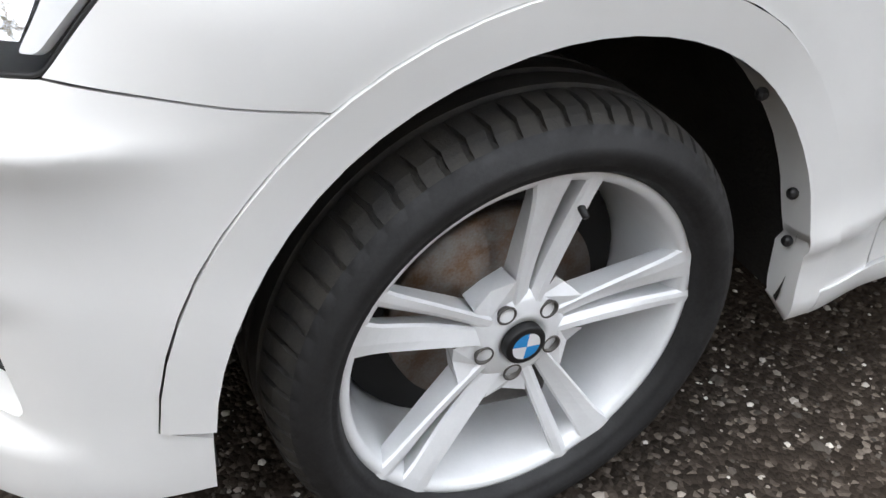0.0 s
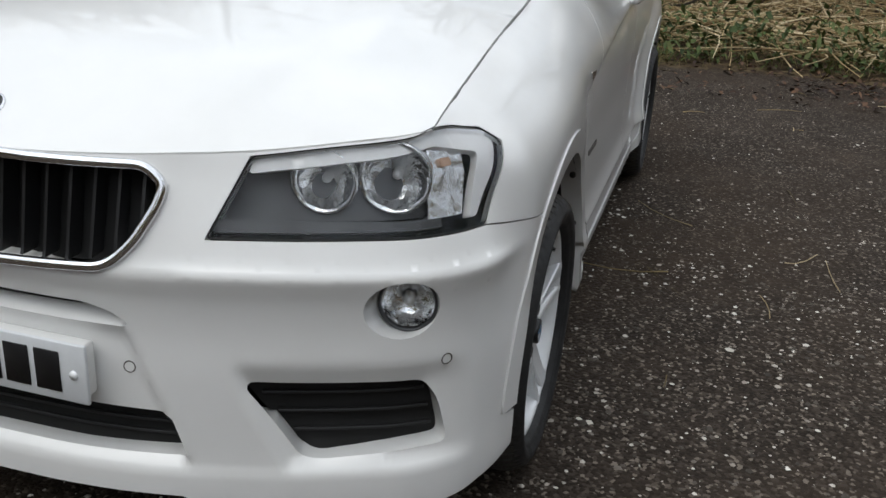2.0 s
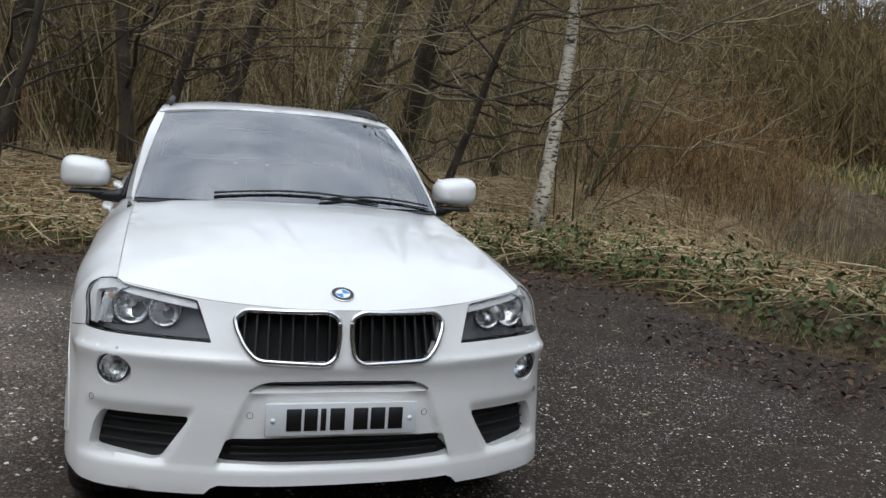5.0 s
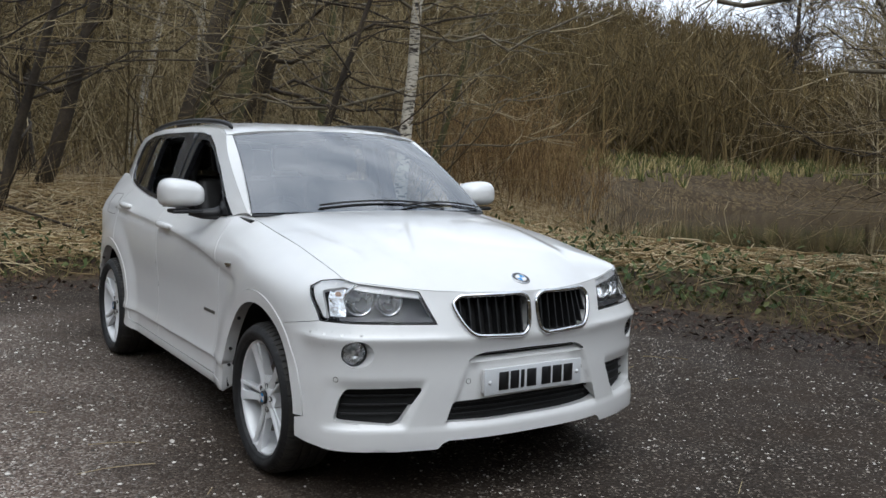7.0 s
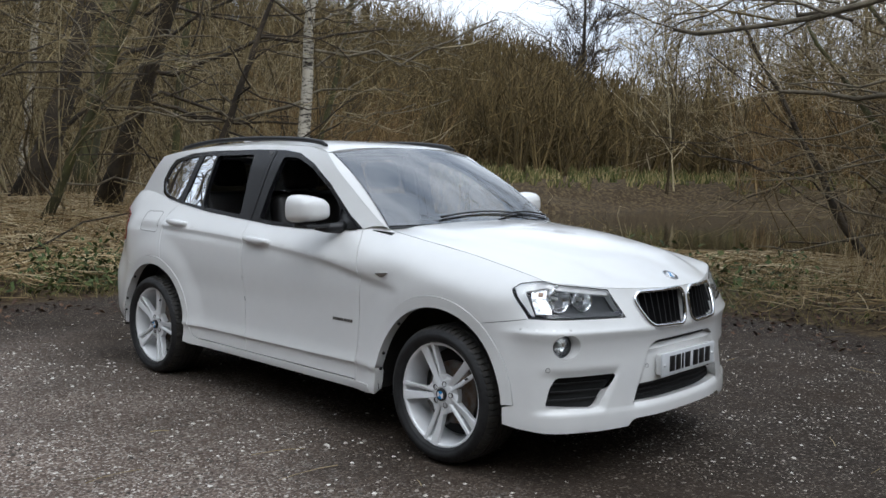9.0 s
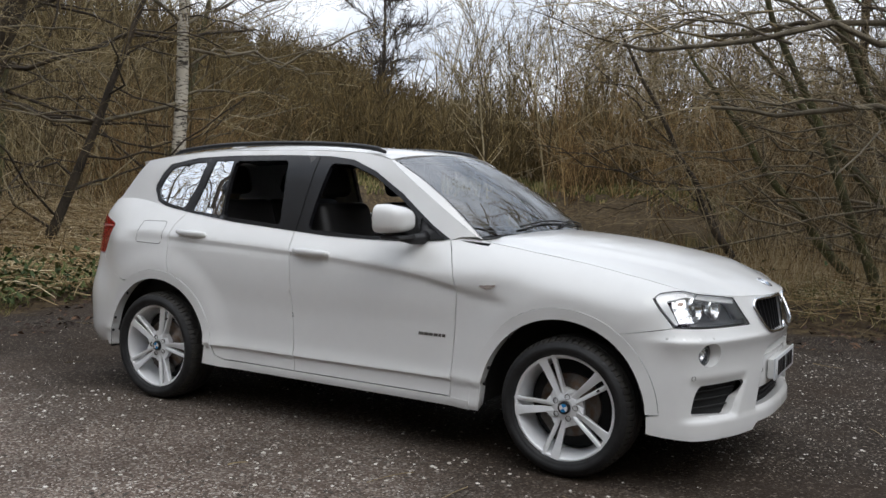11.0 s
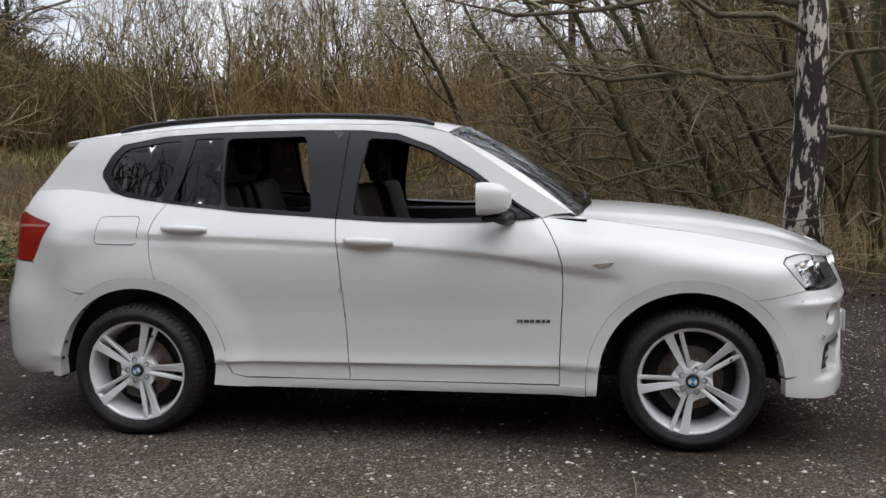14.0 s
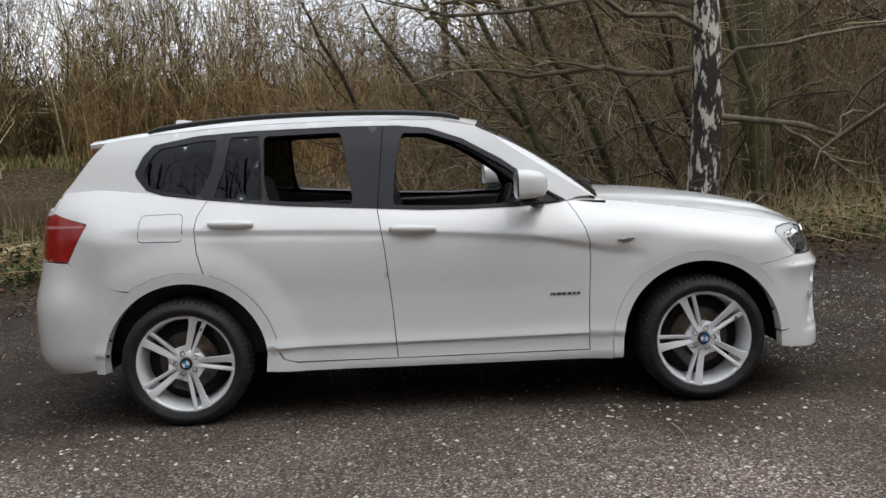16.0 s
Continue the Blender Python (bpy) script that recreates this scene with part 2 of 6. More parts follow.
def ground_material():
    m = bpy.data.materials.new("gravel_and_soil")
    m.use_nodes = True
    n, l = m.node_tree.nodes, m.node_tree.links
    b = n["Principled BSDF"]
    at = n.new("ShaderNodeTexCoord")

    def noise_tex(scale, detail=6, rough=0.6):
        x = n.new("ShaderNodeTexNoise")
        x.inputs["Scale"].default_value, x.inputs["Detail"].default_value, x.inputs["Roughness"].default_value = scale, detail, rough
        l.new(at.outputs["Object"], x.inputs["Vector"])
        return x.outputs["Fac"]

    def ramp(fac, *stops):
        r = n.new("ShaderNodeValToRGB")
        while len(r.color_ramp.elements) < len(stops):
            r.color_ramp.elements.new(0.5)
        for e, (p, c) in zip(r.color_ramp.elements, stops):
            e.position, e.color = p, (*c, 1)
        l.new(fac, r.inputs[0])
        return r.outputs[0]

    def mix(fac, a, c, mode="MIX"):
        x = n.new("ShaderNodeMixRGB")
        x.blend_type = mode
        if isinstance(fac, float):
            x.inputs[0].default_value = fac
        else:
            l.new(fac, x.inputs[0])
        l.new(a, x.inputs[1])
        l.new(c, x.inputs[2])
        return x.outputs[0]

    # tarmac and grit
    base = ramp(noise_tex(1.1), (0.35, (0.020, 0.0155, 0.012)), (0.62, (0.046, 0.0355, 0.028)))
    cell = n.new("ShaderNodeTexVoronoi")
    cell.inputs["Scale"].default_value = 95
    cell.inputs["Randomness"].default_value = 1.0
    l.new(at.outputs["Object"], cell.inputs["Vector"])
    split = n.new("ShaderNodeSeparateColor")
    l.new(cell.outputs["Color"], split.inputs[0])
    stone = ramp(split.outputs[0], (0.0, (0.016, 0.0125, 0.0095)), (0.6, (0.043, 0.034, 0.0265)), (0.88, (0.10, 0.081, 0.066)), (1.0, (0.34, 0.29, 0.24)))
    grit = mix(0.62, base, stone)
    # paler stones right of the car, brightened further to stand for lifted exposure
    paled = n.new("ShaderNodeAttribute")
    paled.attribute_name = "paled"
    pale = ramp(split.outputs[1], (0.0, (0.10, 0.073, 0.059)), (0.60, (0.25, 0.192, 0.158)), (0.84, (0.46, 0.385, 0.325)), (1.0, (0.85, 0.80, 0.73)))
    dirt = mix(ramp(noise_tex(0.55, 5), (0.44, (0, 0, 0)), (0.68, (0.75, 0.75, 0.75))), grit, ramp(noise_tex(9), (0.3, (0.030, 0.021, 0.0145)), (0.7, (0.060, 0.043, 0.030))))
    dirt = mix(paled.outputs["Fac"], dirt, pale)
    # soil, litter and grass past the edge
    soil = ramp(noise_tex(6, 8, 0.7), (0.30, (0.022, 0.016, 0.010)), (0.50, (0.060, 0.042, 0.024)), (0.62, (0.14, 0.105, 0.055)), (0.78, (0.050, 0.060, 0.018)))
    attr = n.new("ShaderNodeAttribute")
    attr.attribute_name = "verge"
    edge = ramp(attr.outputs["Fac"], (0.42, (0, 0, 0)), (0.58, (1, 1, 1)))
    l.new(mix(edge, dirt, soil), b.inputs["Base Color"])
    rough = ramp(noise_tex(1.6), (0.35, (0.72, 0.72, 0.72)), (0.65, (0.95, 0.95, 0.95)))
    l.new(rough, b.inputs["Roughness"])
    b.inputs["Specular IOR Level"].default_value = 0.10
    bump = n.new("ShaderNodeBump")
    bump.inputs["Strength"].default_value, bump.inputs["Distance"].default_value = 0.8, 0.008
    lift = n.new("ShaderNodeMath")
    lift.operation = "MULTIPLY_ADD"
    lift.inputs[1].default_value = -0.9
    l.new(cell.outputs["Distance"], lift.inputs[0])
    l.new(noise_tex(60, 6), lift.inputs[2])
    l.new(lift.outputs[0], bump.inputs["Height"])
    l.new(bump.outputs[0], b.inputs["Normal"])
    return m


gv, gf = ground_sheet()
ground_me = quads("ground", gv, gf, ground_material())
mark = ground_me.attributes.new("verge", "FLOAT", "POINT")
mark.data.foreach_set("value", np.clip(0.5 + verge(gv[:, 0], gv[:, 1]) * 0.9, 0, 1).astype(np.float32))
# mask of that patch: part stone colour, part brightness put into the colour
bare = ground_me.attributes.new("paled", "FLOAT", "POINT")
bare.data.foreach_set("value", (0.78 * step01(-0.2, -2.6, gv[:, 1] + 0.45 * wobble(gv[:, 0], gv[:, 1], 0.55)) * (1 - step01(-1.0, 2.6, gv[:, 0] + 0.7 * wobble(gv[:, 1], gv[:, 0], 0.45))) * step01(-6.0, -3.6, gv[:, 0] + 0.5 * wobble(gv[:, 0], gv[:, 1], 0.6)) * np.clip(0.82 + 0.28 * wobble(gv[:, 0], gv[:, 1], 1.3), 0.2, 1)).astype(np.float32))
ground = tagged(new("ground", ground_me), "dark damp gravel car park with a leaf-littered grassy bank", "ground", kind="structure")

WATER = mat("pond_water", (0.025, 0.020, 0.012), 0.02, 0, 0.3, 0.6, 0.03, 6, spec=0.8)
wv, wf = lathe([(16.0, 0), (8.0, 0), (0.01, 0)], 40)
water = part("water", mesh_of("water", [(-11 + x, 23 + z, -0.26) for x, y, z in wv], [f[::-1] for f in wf]), WATER, None)
tagged(water, "still brown pond water among the reeds", "water", kind="structure")

# loose stones on the gravel
def stones(count, box_xy, r0, r1, seed):
    g = np.random.default_rng(seed)
    x0, x1, y0, y1 = box_xy
    x, y = g.uniform(x0, x1, count), g.uniform(y0, y1, count)
    ok = (verge(x, y) < 0.1) & ((wobble(x, y, 1.4) + g.uniform(-1.3, 1.3, count)) > -0.55)
    x, y = x[ok], y[ok]
    r = r0 + (r1 - r0) * g.random(len(x)) ** 3
    shape = np.array([(1, 0, 0), (0.3, 0.9, 0.1), (-0.8, 0.6, 0), (-0.9, -0.5, 0.1), (0.2, -1, 0), (0.35, 0.1, 0.62), (-0.45, 0.15, 0.55), (0, 0, -0.3)])
    tri = np.array([(0, 1, 5), (1, 2, 6), (1, 6, 5), (2, 3, 6), (3, 4, 6), (4, 5, 6), (4, 0, 5)])
    a = g.uniform(0, 6.28, len(x))
    s = shape[None] * (r[:, None] * g.uniform(0.7, 1.25, (len(x), 8)))[..., None]
    c, q = np.cos(a)[:, None], np.sin(a)[:, None]
    v = np.stack([s[..., 0] * c - s[..., 1] * q + x[:, None], s[..., 0] * q + s[..., 1] * c + y[:, None], s[..., 2] * 0.8 + (0.008 * wobble(x, y, 1.9))[:, None]], -1)
    f = tri[None] + 8 * np.arange(len(x))[:, None, None]
    return v.reshape(-1, 3), f.reshape(-1, 3)


def island_mat(name, stops, rough=0.8):
    """A colour for each loose piece, drawn from a ramp."""
    m = bpy.data.materials.new(name)
    m.use_nodes = True
    n, l = m.node_tree.nodes, m.node_tree.links
    geo, r, tex, at = n.new("ShaderNodeNewGeometry"), n.new("ShaderNodeValToRGB"), n.new("ShaderNodeTexNoise"), n.new("ShaderNodeTexCoord")
    while len(r.color_ramp.elements) < len(stops):
        r.color_ramp.elements.new(0.5)
    for e, (p, c) in zip(r.color_ramp.elements, stops):
        e.position, e.color = p, (*c, 1)
    l.new(geo.outputs["Random Per Island"], r.inputs[0])
    tex.inputs["Scale"].default_value, tex.inputs["Detail"].default_value = 14, 5
    l.new(at.outputs["Object"], tex.inputs["Vector"])
    mul = n.new("ShaderNodeMixRGB")
    mul.blend_type, mul.inputs[0].default_value = "OVERLAY", 0.55
    l.new(r.outputs[0], mul.inputs[1])
    l.new(tex.outputs["Fac"], mul.inputs[2])
    b = n["Principled BSDF"]
    l.new(mul.outputs[0], b.inputs["Base Color"])
    b.inputs["Roughness"].default_value = rough
    b.inputs["Specular IOR Level"].default_value = 0.25
    return m


STONE = island_mat("loose_stone", [(0.0, (0.05, 0.043, 0.036)), (0.45, (0.11, 0.095, 0.08)), (0.75, (0.34, 0.30, 0.26)), (1.0, (0.72, 0.69, 0.63))])
for area, cnt, a, b_, sd in (((-2.5, 3.0, -0.2, 3.4), 26000, 0.0025, 0.010, 1), ((-6, 4.5, -6, 5), 16000, 0.004, 0.014, 2), ((-5.5, 3.5, -5.2, -0.9), 30000, 0.004, 0.015, 3)):
    ob = part("gravel_stones", quads("gravel_stones", *stones(cnt, area, a, b_, sd), STONE, False), None)
    tagged(ob, "scattered pale and dark gravel stones on the ground", "gravel", kind="stuff")

# ---- the car: surfaces ----
# x ahead from the front axle, y to the car's left, z up. Only one half is drawn; the other is its mirror.
PLAN = spline([(0.853, 0), (0.846, 0.2), (0.822, 0.36), (0.774, 0.52), (0.716, 0.663), (0.648, 0.785), (0.545, 0.866), (0.41, 0.892), (0.2, 0.890), (-0.5, 0.885), (-1.5, 0.885), (-2.5, 0.885), (-3.0, 0.878), (-3.28, 0.852), (-3.48, 0.80), (-3.60, 0.71), (-3.68, 0.55), (-3.73, 0.3), (-3.745, 0)], 24)
PLAN_S = np.r_[0, np.cumsum(np.hypot(*np.diff(PLAN, axis=0).T))]
PLAN_T = np.gradient(PLAN, PLAN_S, axis=0)
PLAN_T /= np.hypot(*PLAN_T.T)[:, None]
LENGTH = PLAN_S[-1]
FRONT_D = curve_fn([(0.12, -0.09), (0.17, -0.05), (0.22, -0.012), (0.28, 0.0), (0.40, -0.006), (0.52, -0.010), (0.60, -0.015), (0.66, -0.012), (0.70, -0.003), (0.714, 0.0), (0.722, -0.003), (0.735, -0.014), (0.78, -0.035), (0.86, -0.072), (0.92, -0.098), (0.97, -0.135), (1.05, -0.22)])
SIDE_D = curve_fn([(0.18, -0.05), (0.25, -0.018), (0.29, -0.003), (0.33, -0.007), (0.375, -0.009), (0.396, -0.009), (0.4005, -0.007), (0.4035, 0.002), (0.408, 0.005), (0.430, -0.002), (0.47, -0.010), (0.52, -0.013), (0.58, -0.014), (0.68, -0.014), (0.80, -0.004), (0.90, 0.0), (1.0, 0.0), (1.3, 0.0)])
REAR_D = curve_fn([(0.15, -0.22), (0.28, -0.06), (0.36, -0.01), (0.46, 0.0), (0.62, 0.002), (0.70, -0.008), (0.80, -0.035), (0.92, -0.055), (1.05, -0.075), (1.16, -0.105), (1.3, -0.2)])
WING_D = curve_fn([(0.18, -0.05), (0.25, -0.018), (0.29, -0.004), (0.40, -0.004), (0.50, -0.008), (0.58, -0.014), (0.68, -0.014), (0.80, -0.004), (0.90, 0.0), (1.0, 0.0), (1.3, 0.0)])
TOP_Z = curve_fn([(0.9, 0.88), (0.75, 0.893), (0.53, 0.944), (0.30, 0.99), (0.06, 1.035), (-0.25, 1.08), (-0.52, 1.115), (-0.72, 1.118), (-1.0, 1.095), (-1.5, 1.10), (-1.79, 1.12), (-2.23, 1.15), (-2.68, 1.20), (-2.98, 1.25), (-3.4, 1.30), (-3.8, 1.3)])
EDGE_Y = curve_fn([(0.9, 0.70), (0.53, 0.733), (0.30, 0.735), (0.06, 0.732), (-0.3, 0.722), (-0.55, 0.712), (-0.8, 0.70)])
SHOULDER_Z = curve_fn([(0.6, 0.78), (0.3, 0.82), (0.0, 0.87), (-0.5, 0.92), (-1.0, 0.94), (-2.0, 0.97), (-3.0, 1.0), (-3.8, 1.0)])
CREASE_Z = curve_fn([(0.2, 0.78), (-0.43, 0.862), (-0.61, 0.89), (-1.0, 0.955), (-1.69, 1.005), (-2.36, 1.035), (-2.95, 1.055), (-3.4, 1.07)])
FRONT_X, REAR_X = -0.017, -2.785
WHEELS = ((FRONT_X, 0.345), (REAR_X, 0.345))


def glasshouse(x, z):
    """Half width of the cabin above the belt."""
    y = 0.79 - 0.36 * (z - 1.12) - 0.06 * np.clip((z - 1.42) / 0.15, 0, 2) ** 2 * 0.35
    y = y - 0.085 * np.clip((-2.3 - x) / 0.9, 0, 2) ** 2
    return y - 0.05 * np.clip((x + 1.2) / 0.6, 0, 2) ** 2


def foot(x, y):
    """Where along the plan line a place of the car belongs."""
    return float(PLAN_S[np.argmin((PLAN[:, 0] - x) ** 2 + (PLAN[:, 1] - abs(y)) ** 2)])


def ring_r(x, z):
    return np.minimum(np.hypot(x - WHEELS[0][0], z - WHEELS[0][1]), np.hypot(x - WHEELS[1][0], z - WHEELS[1][1]))


def sculpt(a, z):
    """The bumper's relief: a set-back middle, slanting blades beside it, hollows round the side intakes, a lip below."""
    a_in, a_out = 0.31 + (0.60 - z) * 0.42, 0.50 + (0.52 - z) * 0.50
    under = step01(0.625, 0.585, z)
    above_lip = step01(0.350, 0.362, z)
    middle = step01(0.010, -0.012, a - a_in) * under * above_lip
    hollow = step01(-0.004, 0.020, a - a_out) * step01(0.96, 0.80, a) * step01(0.560, 0.505, z) * above_lip
    lip = step01(0.355, 0.340, z) * step01(0.97, 0.90, a)
    return -0.015 * middle - 0.017 * hollow + 0.004 * lip


def band_raw(a, z, out=0.0):
    """The body's lower skin: nose, flank and tail in one sweep."""
    a, z = np.asarray(a, float), np.asarray(z, float)
    px, py = np.interp(a, PLAN_S, PLAN[:, 0]), np.interp(a, PLAN_S, PLAN[:, 1])
    tx, ty = np.interp(a, PLAN_S, PLAN_T[:, 0]), np.interp(a, PLAN_S, PLAN_T[:, 1])
    nx, ny = -ty, tx
    flip = np.where(nx * (px + 1.4) + ny * py < 0, -1, 1)
    nx, ny = nx * flip, ny * flip
    front, rear = step01(0.34, 0.56, px), 1 - step01(-3.45, -3.15, px)
    zt, zs = TOP_Z(px), SHOULDER_Z(px)
    blend = step01(-0.75, -0.45, px)
    yt = blend * EDGE_Y(px) + (1 - blend) * glasshouse(px, zt)
    w = np.clip((z - zs) / (zt - zs), 0, 1.25)
    power = 1.35 + 1.0 * step01(-0.9, -0.2, px)
    ahead = step01(-0.50, -0.36, px)
    side = SIDE_D(z) * (1 - ahead) + WING_D(z) * ahead - (py - yt) * w**power * (1 - front)
    s = z - CREASE_Z(px)
    fade = (1 - step01(-0.45, -0.25, px)) * step01(-3.3, -2.9, px)
    side = side - 0.025 * np.exp(np.minimum(s, 0) / 0.12) * (1 - step01(-0.030, 0.004, s)) * fade
    r = ring_r(px, z)
    side = side + 0.024 * (1 - step01(0.485, 0.66, r)) * (z < 1.0)
    nose = FRONT_D(z) * np.where(z > 0.69, 0.4 + 0.6 * step01(0.08, 0.5, a), 1.0)
    nose = nose + sculpt(a, z)
    d = side * (1 - front) * (1 - rear) + nose * front + REAR_D(z) * rear + out
    return np.stack([px + nx * d, py + ny * d, z + 0 * a], -1)


# the wing's shoulder is drawn in to meet the bonnet's edge behind the headlamp
TUCK_A = np.linspace(0.885, 1.26, 26)
TUCK, TUCK_Z = [], []
for a_ in TUCK_A.tolist():
    base_, unit_ = band_raw(a_, 0.95), band_raw(a_, 0.95, 1.0) - band_raw(a_, 0.95)
    z_ = float(TOP_Z(base_[0]))
    for _ in range(6):
        p_ = band_raw(a_, z_)
        d_ = (0.7405 - p_[1]) / unit_[1]
        z_ = float(TOP_Z(p_[0] + d_ * unit_[0]))
    TUCK.append(float(d_))
    TUCK_Z.append(z_)
TUCK[0] = 0.0
TUCK = np.array(TUCK) * (1 - step01(1.16, 1.26, TUCK_A))


def band(a, z, out=0.0):
    a, z = np.asarray(a, float), np.asarray(z, float)
    zt = np.interp(a, TUCK_A, TUCK_Z)
    w = np.clip((z - 0.86) / (zt - 0.86), 0, 1.25)
    return band_raw(a, z, out + np.interp(a, TUCK_A, TUCK, 0, 0) * w**1.8)


HOOD_C = curve_fn([(0.86, 0.865), (0.825, 0.89), (0.79, 0.912), (0.75, 0.932), (0.70, 0.952), (0.55, 1.005), (0.39, 1.045), (0.1, 1.095), (-0.2, 1.13), (-0.5, 1.15), (-0.7, 1.152)])
RIDGE_Y = curve_fn([(0.8, 0.36), (0.5, 0.43), (0.1, 0.50), (-0.5, 0.575), (-0.7, 0.58)])


def hood_raw(x, y):
    zh, zc, yh = TOP_Z(x), HOOD_C(x), EDGE_Y(x)
    q = np.abs(y) / yh
    z = zh + (zc - zh) * (1 - q**2.4)
    z = z + 0.014 * step01(0.05, -0.03, np.abs(y) - RIDGE_Y(x)) * step01(0.78, 0.5, x) * (1 - 0.5 * step01(0.0, -0.5, x))
    return z


ROOF_C = curve_fn([(-1.0, 1.535), (-1.14, 1.583), (-1.35, 1.617), (-1.7, 1.64), (-2.2, 1.645), (-2.7, 1.625), (-3.1, 1.585), (-3.3, 1.558), (-3.5, 1.53)])
ROOF_E = curve_fn([(-1.0, 1.44), (-1.19, 1.545), (-1.4, 1.585), (-1.9, 1.60), (-2.5, 1.592), (-3.0, 1.555), (-3.25, 1.525), (-3.5, 1.49)])


def roof(x, y, out=0.0):
    x, y = np.asarray(x, float), np.asarray(y, float)
    ye, ze, zc = glasshouse(x, ROOF_E(x)), ROOF_E(x), ROOF_C(x)
    q = np.clip(np.abs(y) / ye, 0, 1)
    return np.stack([x, y, ze + (zc - ze) * (1 - q**3.2) + out], -1)


def flank(x, z, out=0.0):
    x, z = np.asarray(x, float), np.asarray(z, float)
    return np.stack([x, glasshouse(x, z) + out, z], -1)


def screen(u, v, out=0.0):
    """Windscreen: u across from -1 to 1, v up from 0 to 1."""
    u, v = np.asarray(u, float), np.asarray(v, float)
    x = (-0.44 - 0.115 * u**2) * (1 - v) + (-1.135 - 0.055 * u**2) * v
    y = u * (0.722 * (1 - v) + 0.592 * v)
    z = (1.145 - 0.008 * u**2) * (1 - v) + (1.585 - 0.040 * u**2) * v
    bow = 0.03 * np.sin(np.pi * v)
    return np.stack([x + 0.5 * bow + out * 0.55, y, z + 0.8 * bow + out * 0.83], -1)


TAIL_X = curve_fn([(1.0, -3.66), (1.16, -3.60), (1.3, -3.52), (1.45, -3.40), (1.53, -3.33), (1.7, -3.15)])
TAIL_EDGE = curve_fn([(1.0, -3.57), (1.16, -3.525), (1.262, -3.462), (1.30, -3.424), (1.45, -3.302), (1.53, -3.222), (1.7, -3.05)])


def tail(y, z, out=0.0):
    y, z = np.asarray(y, float), np.asarray(z, float)
    half = glasshouse(TAIL_EDGE(z), z)
    return np.stack([TAIL_X(z) + (TAIL_EDGE(z) - TAIL_X(z)) * np.abs(y / half) ** 2.5 - out, y, z], -1)


def resample(line, size, closed=True):
    p = np.array(line, float)
    q = np.vstack([p, p[:1]]) if closed else p
    seg = np.hypot(*np.diff(q, axis=0).T)
    out = []
    for i in range(len(seg)):
        k = max(1, int(round(seg[i] / size)))
        out += [q[i] + (q[i + 1] - q[i]) * j / k for j in range(k)]
    return np.array(out)


def inside(points, loop):
    x, y = points[:, 0], points[:, 1]
    hit = np.zeros(len(points), bool)
    q = np.roll(loop, -1, axis=0)
    for (x0, y0), (x1, y1) in zip(loop, q):
        if y0 != y1:
            hit ^= ((y0 > y) != (y1 > y)) & (x < (x1 - x0) * (y - y0) / (y1 - y0) + x0)
    return hit


def shrink(loop, gap):
    """The loop moved to its inside by gap."""
    d = np.roll(loop, -1, axis=0) - np.roll(loop, 1, axis=0)
    n = np.stack([-d[:, 1], d[:, 0]], -1) / (np.hypot(*d.T)[:, None] + 1e-9)
    area = np.sum(loop[:, 0] * np.roll(loop[:, 1], -1) - np.roll(loop[:, 0], -1) * loop[:, 1])
    return loop + n * gap * (1 if area > 0 else -1)


